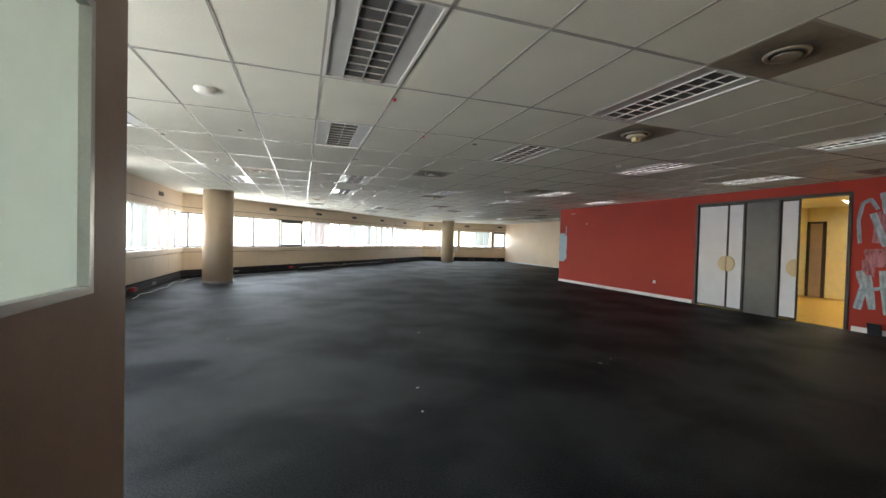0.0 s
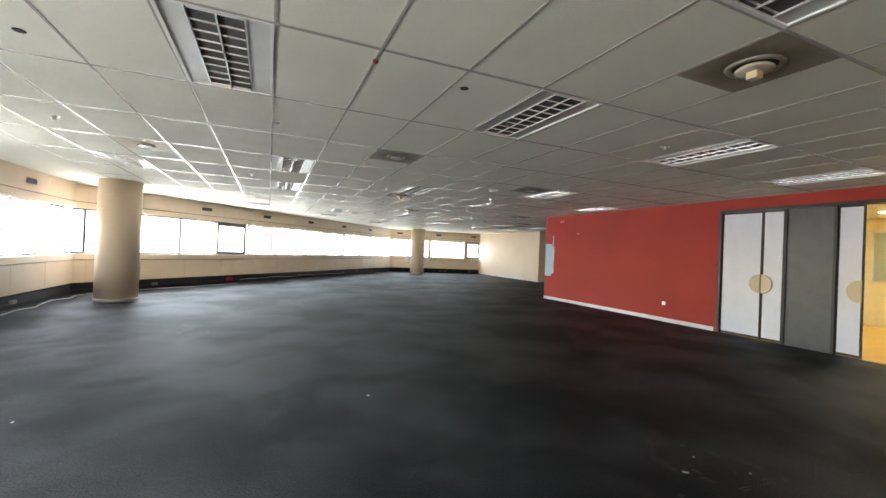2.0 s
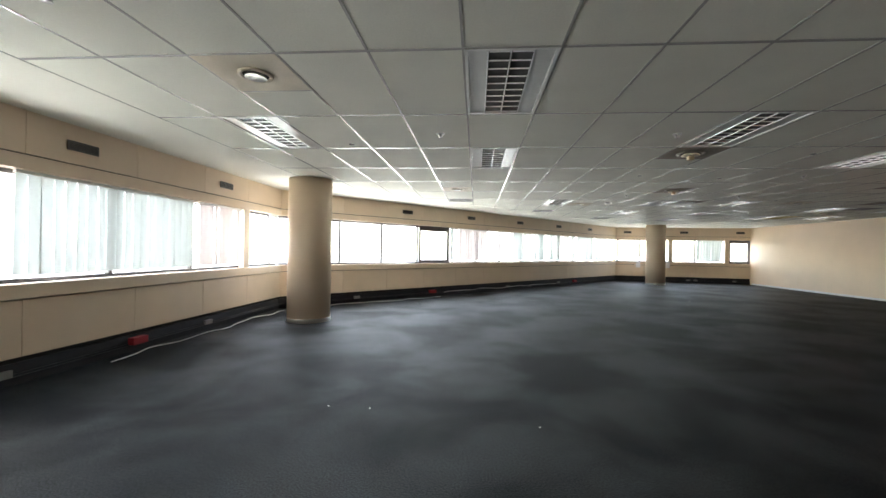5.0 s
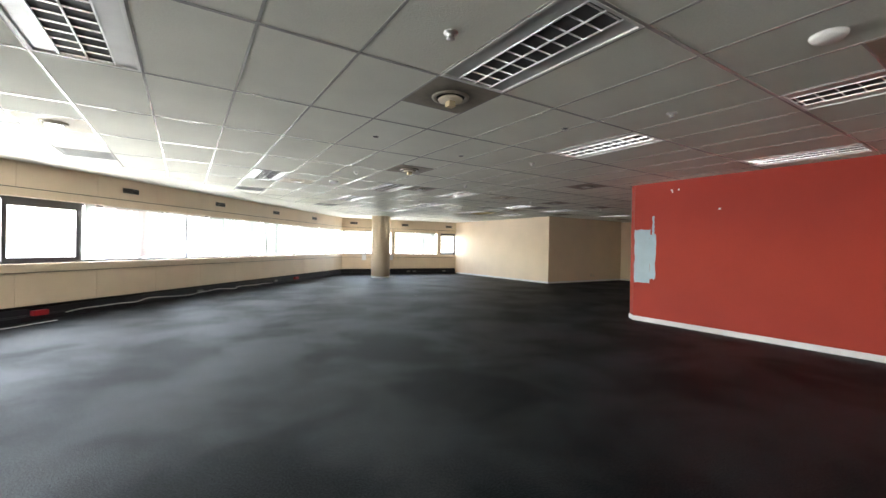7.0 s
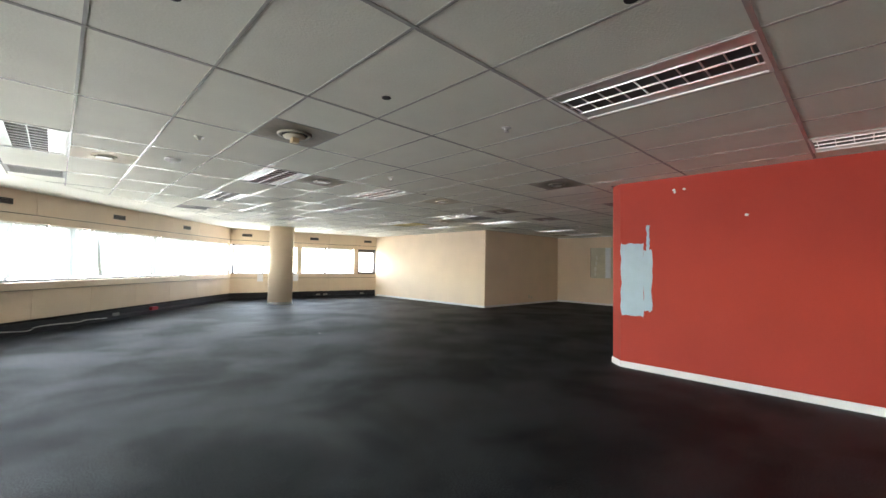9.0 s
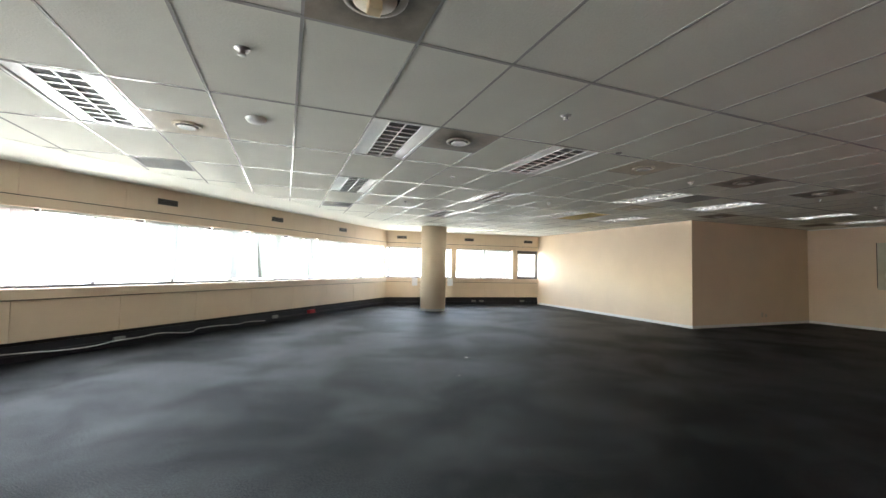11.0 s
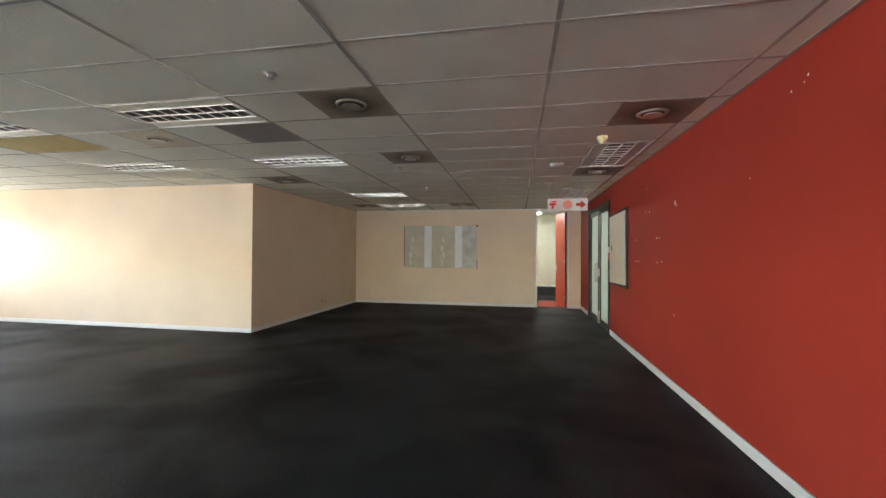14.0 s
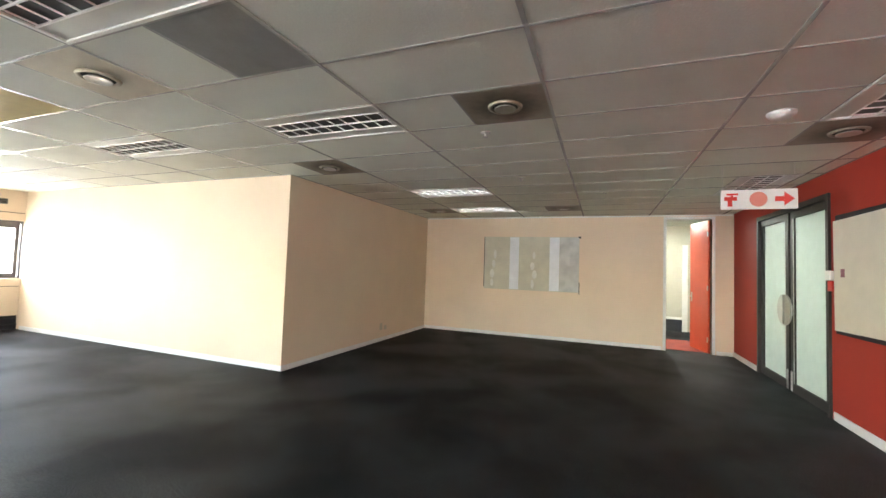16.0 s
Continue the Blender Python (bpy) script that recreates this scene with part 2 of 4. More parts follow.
M_FROST = translucent_material("frosted_glass", (0.80, 0.86, 0.82), 0.75)
M_DOORPANE = translucent_material("clouded_door_glass", (0.62, 0.67, 0.64), 0.65)
M_MINT = translucent_material("mint_blind_cloth", (0.70, 0.755, 0.745), 0.075)
M_PINK = translucent_material("pink_blind_cloth", (0.75, 0.68, 0.67), 0.075)
M_PALE = translucent_material("white_blind_cloth", (0.70, 0.75, 0.73), 0.085)
M_DOWNLIGHT = lamp_material("downlight_glow", (1.0, 0.89, 0.62), 66.0)
M_STRIPGLOW = lamp_material("strip_lamp_glow", (0.92, 1.0, 0.90), 1.5)
M_GROUND = material("far_town_ground", (0.46, 0.45, 0.42), 0.9, var=0.3, scale=0.01, fine=0.2)



# ---- mesh helpers ----
def box(bm, x0, y0, z0, x1, y1, z1):
    v = [bm.verts.new(p) for p in ((x0, y0, z0), (x1, y0, z0), (x1, y1, z0), (x0, y1, z0), (x0, y0, z1), (x1, y0, z1), (x1, y1, z1), (x0, y1, z1))]
    for f in ((3, 2, 1, 0), (4, 5, 6, 7), (0, 1, 5, 4), (1, 2, 6, 5), (2, 3, 7, 6), (3, 0, 4, 7)):
        bm.faces.new([v[i] for i in f])


def prism(bm, points, z0, z1):
    """An upright prism over a convex outline that runs anticlockwise."""
    lo, hi = [bm.verts.new((x, y, z0)) for x, y in points], [bm.verts.new((x, y, z1)) for x, y in points]
    bm.faces.new(lo[::-1]), bm.faces.new(hi)
    for i in range(len(points)):
        j = (i + 1) % len(points)
        bm.faces.new((lo[i], lo[j], hi[j], hi[i]))


def lathe(bm, profile, steps=32, cx=0.0, cy=0.0):
    """Turns a profile of (radius, z) round the upright axis."""
    rings = []
    for r, z in profile:
        rings.append([bm.verts.new((cx + r * math.cos(2 * math.pi * k / steps), cy + r * math.sin(2 * math.pi * k / steps), z)) for k in range(steps)])
    for a, b in zip(rings, rings[1:]):
        for k in range(steps):
            bm.faces.new((a[k], a[(k + 1) % steps], b[(k + 1) % steps], b[k]))
    if profile[0][0] > 1e-4:
        bm.faces.new(rings[0][::-1])
    if profile[-1][0] > 1e-4:
        bm.faces.new(rings[-1])
    bmesh.ops.recalc_face_normals(bm, faces=bm.faces)


def part(name, bm, mat, parent=None, label="", bevel=0.0, smooth=False):
    if bevel:
        bmesh.ops.bevel(bm, geom=bm.edges[:], offset=bevel, segments=2, affect="EDGES", profile=0.5)
    me = bpy.data.meshes.new(name)
    bm.to_mesh(me)
    bm.free()
    me.materials.append(mat)
    if smooth:
        for p in me.polygons:
            p.use_smooth = True
    ob = new(name, me)
    if parent:
        ob.parent = parent
    if label:
        tagged(ob, label)
    return ob


def boxes(name, mat, parent, *dims, label="", bevel=0.0):
    bm = bmesh.new()
    for d in dims:
        box(bm, *d)
    return part(name, bm, mat, parent, label, bevel)


def thing(name, m, label, category, group="", kind=""):
    e = new(name)
    e.matrix_world = m
    return tagged(e, label, category, group, kind)


def structure(ob, label, category):
    return tagged(ob, label, category, kind="structure")


def tube(name, points, radius, mat, parent=None):
    cu = bpy.data.curves.new(name, "CURVE")
    cu.dimensions, cu.bevel_depth, cu.bevel_resolution = "3D", radius, 2
    sp = cu.splines.new("BEZIER")
    sp.bezier_points.add(len(points) - 1)
    for p, co in zip(sp.bezier_points, points):
        p.co, p.handle_left_type, p.handle_right_type = co, "AUTO", "AUTO"
    cu.materials.append(mat)
    ob = new(name, cu)
    if parent:
        ob.parent = parent
    return ob


# ---- plan ----
H = 2.557                       # ceiling
SOUTH = -2.95                   # wall with the entrance door
CORNER_A, CORNER_B, CORNER_F = Vector((-5.3, 10.7)), Vector((5.6, 22.4)), Vector((11.36, 21.70))
RED_X, RED_Y = 6.885, 9.42      # faces of the red block
BOX_X, BOX_Y, EAST_X = 11.30, 15.47, 15.833
T = 0.16                        # wall thickness
W1_DIR = (CORNER_B - CORNER_A).normalized()
W1_OUT = Vector((-W1_DIR.y, W1_DIR.x))

# floor
bm = bmesh.new()
outline = [(-5.5, SOUTH - 0.16), (16.0, SOUTH - 0.16), (16.0, 15.6), (11.5, 15.6), (11.5, 21.9), (5.6, 22.62), (-5.5, 10.8)]
vs_lo, vs_hi = [bm.verts.new((x, y, -0.2)) for x, y in outline], [bm.verts.new((x, y, 0)) for x, y in outline]
bm.faces.new(vs_lo[::-1]), bm.faces.new(vs_hi)
for i in range(len(outline)):
    j = (i + 1) % len(outline)
    bm.faces.new((vs_lo[i], vs_lo[j], vs_hi[j], vs_hi[i]))
structure(part("floor", bm, M_CARPET), "worn charcoal carpet floor with paler blotches", "floor")


# ---- ceiling ----
def clip(poly, a, b, c):
    """Keeps the part of a convex outline where a*x + b*y <= c."""
    out = []
    for i in range(len(poly)):
        p, q = poly[i], poly[(i + 1) % len(poly)]
        dp, dq = a * p[0] + b * p[1] - c, a * q[0] + b * q[1] - c
        if dp <= 0:
            out.append(p)
        if (dp < 0 < dq) or (dq < 0 < dp):
            k = dp / (dp - dq)
            out.append((p[0] + k * (q[0] - p[0]), p[1] + k * (q[1] - p[1])))
    return out


LIGHTS = [(-7, 1), (-3, -1), (-3, 1), (1, -1), (1, 1), (5, 1), (6, -1), (9, 1), (9, -1), (-2, 4), (-2, 6), (-6, 5), (10, 5), (6, 4), (6, 6), (2, 5),
          (1, 10), (5, 10), (5, 12), (8, 10), (9, 12), (9, 14), (13, 11), (16, 11), (21, 11), (24, 11), (13, 13), (16, 13)]
CROSS_LIGHTS = [(9.6, 9.6), (12.6, 9.6)]     # long side along x
SOOTY = [(0.9, -1.5), (1.5, 0.3), (0.3, 3.9), (4.5, -1.5), (6.3, 0.3), (1.5, 7.5), (3.3, 5.1), (2.7, 10.5), (6.3, 9.9), (8.1, 12.3), (9.9, 12.3),
         (11.1, 14.7), (14.7, 14.7), (14.7, 12.3), (8.7, 9.9), (11.1, 9.9), (3.9, 12.3)]
PALE = [(-2.7, 5.1), (-1.5, 10.5), (1.5, 12.9), (6.3, 12.3), (8.7, 14.7)]
GRILLES = [(-1.5, 12.3), (0.9, 14.7), (3.3, 17.1)]
RETURNS = [(8.7, 13.5)]
halves = {(round(x, 1), round(y, 1)) for x, y in SOOTY + PALE + RETURNS + GRILLES}
cross_halves = {(round(x + 0.3 + 0.6 * k, 1), round(y + 0.3, 1)) for x, y in CROSS_LIGHTS for k in (0, 1)}
YELLOW_CELL = (14, 13)


# inner edges of the plaster margin beside the windows
MARGIN_CUTS = [(W1_OUT.x, W1_OUT.y, W1_OUT.dot(CORNER_A) - 1.25), (-1, 0, 4.2), (1.05, 4.83, 110.93)]


def tile(bm, x0, y0, x1, y1):
    g = 0.008
    full = [(x0 + g, y0 + g), (x1 - g, y0 + g), (x1 - g, y1 - g), (x0 + g, y1 - g)]
    regions = [[(1, 0, RED_X + 0.05), (0, 1, RED_Y)], [(0, -1, -RED_Y), (1, 0, BOX_X + 0.05)], [(0, -1, -RED_Y), (-1, 0, -BOX_X - 0.05), (1, 0, EAST_X + 0.05), (0, 1, BOX_Y + 0.05)]]
    for cuts in regions:
        poly = full
        for a, b, c in cuts + MARGIN_CUTS:
            poly = clip(poly, a, b, c) if len(poly) > 2 else []
        if len(poly) > 2:
            prism(bm, poly, H, H + 0.0075)


bm, bm_yellow = bmesh.new(), bmesh.new()
for i in range(-7, 27):
    for j in range(-3, 19):
        x0, y0 = 0.6 * i, 1.2 * j
        if (i, j) in LIGHTS:
            continue
        if x0 + 0.3 > RED_X + 0.3 and y0 + 1.2 < RED_Y:
            continue
        low, high = (round(x0 + 0.3, 1), round(y0 + 0.3, 1)), (round(x0 + 0.3, 1), round(y0 + 0.9, 1))
        if low in halves or high in halves or low in cross_halves or high in cross_halves:
            if low not in halves and low not in cross_halves:
                tile(bm, x0, y0, x0 + 0.6, y0 + 0.6)
            if high not in halves and high not in cross_halves:
                tile(bm, x0, y0 + 0.6, x0 + 0.6, y0 + 1.2)
        elif (i, j) == YELLOW_CELL:
            tile(bm_yellow, x0, y0, x0 + 0.6, y0 + 1.2)
        else:
            tile(bm, x0, y0, x0 + 0.6, y0 + 1.2)
structure(part("ceiling", bm, M_TILE), "suspended ceiling of grey-white mineral tiles", "ceiling")
structure(part("ceiling_patch", bm_yellow, M_YELLOWTILE), "yellow-stained ceiling tile in the suspended ceiling", "ceiling")

# soffit that closes the place above the tiles
bm = bmesh.new()
for region in ([(-5.5, SOUTH - 0.2), (7.0, SOUTH - 0.2), (7.0, 9.5), (-5.5, 9.5)], [(-5.5, 9.5), (7.0, 9.5), (7.0, 9.3), (11.4, 9.3), (11.4, 21.85), (5.6, 22.6), (-5.5, 10.8)],
               [(11.4, 9.3), (15.9, 9.3), (15.9, 15.55), (11.4, 15.55)]):
    prism(bm, region, H + 0.008, H + 0.22)
structure(part("ceiling_soffit", bm, M_SOFFIT), "dark soffit above the suspended ceiling", "ceiling")

# exposed grid: main runners along x, cross tees along y, each standing a little proud of the tiles
AREAS = [[(1, 0, RED_X - 0.003), (0, 1, RED_Y)], [(0, -1, -RED_Y), (1, 0, BOX_X)], [(0, -1, -RED_Y), (-1, 0, -BOX_X), (1, 0, EAST_X - 0.002), (0, 1, BOX_Y - 0.002)]]


def grid_bar(bm, x0, y0, x1, y1, drop):
    """One bar of the grid, cut off at the walls and at the plaster margin."""
    for cuts in AREAS:
        poly = [(x0, y0), (x1, y0), (x1, y1), (x0, y1)]
        for a, b, c in cuts + MARGIN_CUTS:
            poly = clip(poly, a, b, c) if len(poly) > 2 else []
        if len(poly) > 2:
            prism(bm, poly, H - drop, H + 0.0078)


bm = bmesh.new()
for j in range(-2, 18):
    grid_bar(bm, -4.3, 1.2 * j - 0.0125, 16.0, 1.2 * j + 0.0125, 0.0032)
for i in range(-7, 27):
    x = 0.6 * i
    for j in range(-3, 18):
        grid_bar(bm, x - 0.009, 1.2 * j + 0.0126, x + 0.009, 1.2 * j + 1.1874, 0.0026)
for x, y in SOOTY + PALE + RETURNS + GRILLES:
    for e in (y - 0.3, y + 0.3):
        if abs(e / 1.2 - round(e / 1.2)) > 0.1:
            grid_bar(bm, x - 0.288, e - 0.009, x + 0.288, e + 0.009, 0.0026)
structure(part("ceiling_grid", bm, M_GRID), "painted metal bars of the suspended ceiling grid", "ceiling")
# wall angle along the ceiling edges
for d in ((RED_X - 0.024, SOUTH + 0.01, RED_X - 0.004, 9.2), (RED_X + 0.2, RED_Y + 0.004, EAST_X - 0.022, RED_Y + 0.024), (BOX_X - 0.024, BOX_Y, BOX_X - 0.004, 20.4), (BOX_X, BOX_Y - 0.024, EAST_X - 0.022, BOX_Y - 0.004)):
    structure(boxes("trim", M_GRID, None, (d[0], d[1], H - 0.004, d[2], d[3], H - 0.0005)), "thin metal wall angle at the ceiling edge", "trim")

# plain plaster margin along the windows, 1.3 m wide, slightly lower
bm = bmesh.new()
for px, qx in (((-5.5, SOUTH - 0.1), (-4.2, SOUTH - 0.1)),):
    prism(bm, [px, qx, (-4.2, 8.6), (-5.5, 8.6)], H - 0.003, H + 0.0075)
margin = [(-5.5, 8.6), (-4.2, 8.6)] + [tuple(CORNER_A + W1_DIR * s - W1_OUT * 1.25) for s in (0.271, 16.0)] + [(11.35, 20.5), (11.35, 21.8), (5.6, 22.55), (-5.5, 10.85)]
vs_lo = [bm.verts.new((x, y, H - 0.003)) for x, y in margin]
vs_hi = [bm.verts.new((x, y, H + 0.0075)) for x, y in margin]
bm.faces.new(vs_lo[::-1]), bm.faces.new(vs_hi)
for i in range(len(margin)):
    j = (i + 1) % len(margin)
    bm.faces.new((vs_lo[i], vs_lo[j], vs_hi[j], vs_hi[i]))
structure(part("ceiling_margin", bm, M_PLASTER), "smooth white plaster ceiling margin beside the windows", "ceiling")


# ---- window walls ----
def window_wall(tag, p, q, mullions, thick, sashes, vents, joints):
    """Cream panelled wall with a ribbon window, from p to q; the room is on its right."""
    d = q - p
    n = d.length
    m = Matrix.Translation((p.x, p.y, 0)) @ Matrix.Rotation(math.atan2(d.y, d.x), 4, "Z")
    e0, e1 = -0.02, n + 0.02
    w = thing("wall_" + tag, m, "cream panelled window wall with a dark skirting recess", "wall", kind="structure")
    # backing coloured near-black so the grooves between panels look shaded
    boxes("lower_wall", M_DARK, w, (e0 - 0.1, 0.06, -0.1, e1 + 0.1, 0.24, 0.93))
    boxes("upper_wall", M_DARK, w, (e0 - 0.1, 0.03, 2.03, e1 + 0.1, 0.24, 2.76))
    boxes("skirting_trunking", M_BLACK, w, (e0, 0.02, 0.0, e1, 0.058, 0.10), (e0, 0.035, 0.104, e1, 0.058, 0.2), (e0, -0.012, 0.072, e1, 0.018, 0.082), label="black plastic cable trunking")
    edges = [e0] + [s for s in joints if 0.2 < s < n - 0.2] + [e1]
    for a, b in zip(edges, edges[1:]):
        g = 0.003
        boxes("panel", M_PANEL, w, (a + g, 0.0, 0.255, b - g, 0.058, 0.782))
        boxes("panel", M_PANEL, w, (a + g, 0.0, 2.152, b - g, 0.03, 2.66))
    boxes("window_sill", M_PANEL, w, (e0, -0.03, 0.795, e1, 0.16, 0.935), label="cream window sill", bevel=0.008)
    boxes("window_head", M_PANEL, w, (e0, -0.012, 2.00, e1, 0.16, 2.138), label="cream band over the windows", bevel=0.006)
    win = thing("window_" + tag, m, "long ribbon window in bronze aluminium frames", "window", kind="structure")
    boxes("window_frame", M_FRAME, win, (e0, 0.10, 0.936, e1, 0.15, 0.975), (e0, 0.10, 1.955, e1, 0.15, 1.999))
    for s in mullions:
        boxes("mullion", M_FRAME, win, (s - 0.025, 0.095, 0.975, s + 0.025, 0.155, 1.955))
    for s in thick:
        boxes("post", M_PANEL, win, (s - 0.09, 0.0, 0.936, s + 0.09, 0.16, 2.0), label="cream window post")
    for a, b in sashes:
        boxes("sash", M_FRAME, win, (a, 0.075, 0.976, a + 0.06, 0.094, 1.954), (b - 0.06, 0.075, 0.976, b, 0.094, 1.954),
              (a + 0.06, 0.075, 0.976, b - 0.06, 0.094, 1.03), (a + 0.06, 0.075, 1.86, b - 0.06, 0.094, 1.954), label="dark opening sash")
    stops = [e0] + sorted(mullions) + [e1]
    for a, b in zip(stops, stops[1:]):
        if b - a > 0.1:
            pane = boxes("pane", M_GLASS, win, (a + 0.026, 0.122, 0.976, b - 0.026, 0.128, 1.954))
            pane.visible_shadow = False
    for s in vents:
        v = thing("air_vent", m @ Matrix.Translation((s, 0, 2.335)), "small brown slatted air vent in the cream panel", "vent", "vents over the windows")
        boxes("frame", M_GREYPANEL, v, (-0.17, -0.014, -0.05, 0.17, -0.002, -0.038), (-0.17, -0.014, 0.038, 0.17, -0.002, 0.05),
              (-0.17, -0.014, -0.038, -0.158, -0.002, 0.038), (0.158, -0.014, -0.038, 0.17, -0.002, 0.038))
        boxes("backing", M_DARK, v, (-0.158, -0.005, -0.038, 0.158, -0.002, 0.038))
        for k in range(5):
            boxes("slat", M_GREYPANEL, v, (-0.157, -0.013, -0.034 + 0.015 * k, 0.157, -0.006, -0.028 + 0.015 * k))
    return m


Y0 = SOUTH - 0.05
m_w0 = window_wall("west", Vector((-5.3, Y0)), CORNER_A, [y - Y0 for y in (-1.9, -0.6, 0.7, 2.0, 3.3, 4.72, 5.55, 6.75, 8.1, 9.55, 10.45)], [9.42 - Y0], [(4.76 - Y0, 5.52 - Y0)],
                   [y - Y0 for y in (-1.2, 1.35, 3.95, 6.3, 8.78)], [y - Y0 for y in (-1.9, -0.65, 0.6, 1.9, 3.15, 4.4, 5.75, 7.0, 8.25, 9.45)])
m_w1 = window_wall("northwest", CORNER_A, CORNER_B, [0.25 + 1.2 * k for k in range(13)], [15.9], [(3.89, 5.02)], [0.9 + 2.51 * k for k in range(6)], [0.25 + 1.255 * k for k in range(13)])
m_w2 = window_wall("north", CORNER_B, CORNER_F, [0.1, 1.1, 3.49, 5.74], [2.42, 4.79], [(4.9, 5.7)], [0.52, 2.98, 5.32], [1.2, 2.4, 3.6, 4.8])


# ---- vertical blinds ----
def blind(m, s0, s1, mat, label, turn=0.0, gaps=(), lean=None):
    b = thing("vertical_blind", m, label, "blind", "vertical blinds at the windows")
    boxes("headrail", M_WHITE, b, (s0, 0.03, 1.965, s1, 0.065, 1.995), label="white headrail")
    k, s = 0, s0 + 0.06
    while s < s1 - 0.03:
        if k not in gaps:
            bm = bmesh.new()
            a = radians(turn + random.uniform(-9, 9))
            foot = random.uniform(-0.012, 0.012) + (lean[1] if lean and k in lean[0] else 0)
            w = 0.063
            rows = []
            for z, sh in ((1.968, 0.0), (1.0 + random.uniform(0, 0.015), foot)):
                rows.append([bm.verts.new((s + sh + u * w * math.cos(a), 0.048 + u * w * math.sin(a) * 0.5 + 0.006 * (1 - u * u), z)) for u in (-1, -0.4, 0.4, 1)])
            for c in range(3):
                bm.faces.new((rows[0][c], rows[1][c], rows[1][c + 1], rows[0][c + 1]))
            part("slat", bm, mat, b, smooth=True)
        s += 0.118
        k += 1


blind(m_w1, 5.08, 5.26, M_MINT, "mint cloth vertical blind bunched beside a window")
blind(m_w1, 5.42, 6.70, M_PINK, "faded pink cloth vertical blind, closed", 6)
blind(m_w1, 6.78, 7.95, M_PALE, "white cloth vertical blind with tilted slats", 62)
blind(m_w1, 8.10, 9.25, M_MINT, "mint cloth vertical blind, closed", 6)
blind(m_w1, 9.33, 10.05, M_MINT, "mint cloth vertical blind, closed", 8)
blind(m_w1, 10.22, 11.2, M_PALE, "white cloth vertical blind with slipped slats", 10, (), ((0, 1), 0.16))
blind(m_w1, 11.36, 12.3, M_PALE, "white cloth vertical blind with slipped slats", 12, (4,), ((5,), 0.1))
blind(m_w1, 12.45, 13.9, M_MINT, "mint cloth vertical blind, closed", 8)
blind(m_w1, 13.98, 15.2, M_MINT, "mint cloth vertical blind, closed", 8)
blind(m_w1, 15.32, 15.75, M_MINT, "mint cloth vertical blind, slipped at one end", 12, (), ((2,), 0.12))
blind(m_w0, 5.7 - Y0, 8.15 - Y0, M_MINT, "mint cloth vertical blind, closed", 8)
blind(m_w0, 8.2 - Y0, 9.3 - Y0, M_PINK, "faded pink cloth vertical blind, closed", 7)
blind(m_w0, 10.3 - Y0, 10.64 - Y0, M_MINT, "mint cloth vertical blind bunched at a corner", 10)
blind(m_w0, 3.5 - Y0, 4.55 - Y0, M_PINK, "faded pink cloth vertical blind, closed", 8)
blind(m_w0, 1.2 - Y0, 3.45 - Y0, M_PALE, "white cloth vertical blind, closed", 8, (4, 12))
blind(m_w2, 3.55, 4.62, M_PALE, "white cloth vertical blind hanging over part of a window", 14, (), ((7, 8), -0.08))


# ---- solid walls ----
def wall(name, mat, label, *dims):
    return structure(boxes(name, mat, None, *dims), label, "wall")


TOP = H + 0.004
# red block: west face with its double-door opening, chamfered corner, north face with the glass doors
D0, D1, DH = 1.0, 3.87, 2.36
G0, G1, GH = 12.53, 14.62, 2.33
wall("wall_red_west", M_RED, "red painted plaster wall, scrubbed and scuffed", (RED_X, SOUTH, 0, RED_X + T, D0, TOP), (RED_X, D1, 0, RED_X + T, 9.235, TOP), (RED_X, D0, DH, RED_X + T, D1, TOP))
bm = bmesh.new()
prism(bm, [(RED_X, 9.235), (RED_X + T, 9.235), (RED_X + 0.23, RED_Y - T), (RED_X + 0.23, RED_Y), (RED_X + 0.185, RED_Y)], 0, TOP)
structure(part("wall_red_corner", bm, M_RED), "chamfered corner of the red wall", "wall")
wall("wall_red_north", M_RED, "red painted plaster wall with filled screw holes", (RED_X + 0.23, RED_Y - T, 0, G0, RED_Y, TOP), (G1, RED_Y - T, 0, EAST_X, RED_Y, TOP), (G0, RED_Y - T, GH, G1, RED_Y, TOP))
# cream walls
E0, E1, EH = 9.76, 10.5, 2.47
wall("wall_east", M_CREAM, "cream painted wall at the end of the bay", (EAST_X, E1, 0, EAST_X + T, BOX_Y + T, TOP), (EAST_X, RED_Y - T, 0, EAST_X + T, E0, TOP), (EAST_X, E0, EH, EAST_X + T, E1, TOP))
wall("wall_bay_north", M_CREAM, "cream painted wall of the bay", (BOX_X, BOX_Y, 0, EAST_X, BOX_Y + T, TOP))
wall("wall_box_west", M_CREAM, "cream painted wall running to the windows", (BOX_X, BOX_Y + T, 0, BOX_X + T, 21.75, TOP))
# south wall with the entrance, and the lobby behind it
wall("wall_south", M_CREAM, "cream painted wall with the entrance door", (-5.4, SOUTH - T, 0, -2.40, SOUTH, TOP), (-0.78, SOUTH - T, 0, RED_X + T, SOUTH, TOP), (-2.40, SOUTH - T, 2.1, -0.78, SOUTH, TOP))
wall("wall_lobby", M_CREAM, "plain lobby walls behind the entrance", (-3.6, -6.2, 0, -3.44, SOUTH - T, TOP), (0.2, -6.2, 0, 0.36, SOUTH - T, TOP), (-3.6, -6.36, 0, 0.36, -6.2, TOP))
structure(boxes("floor_lobby", M_CARPET, None, (-3.6, -6.36, -0.2, 0.36, SOUTH - T, -0.001)), "charcoal carpet of the lobby", "floor")
structure(boxes("ceiling_lobby", M_PLASTER, None, (-3.6, -6.36, H, 0.36, SOUTH - 0.2, H + 0.1)), "white lobby ceiling", "ceiling")


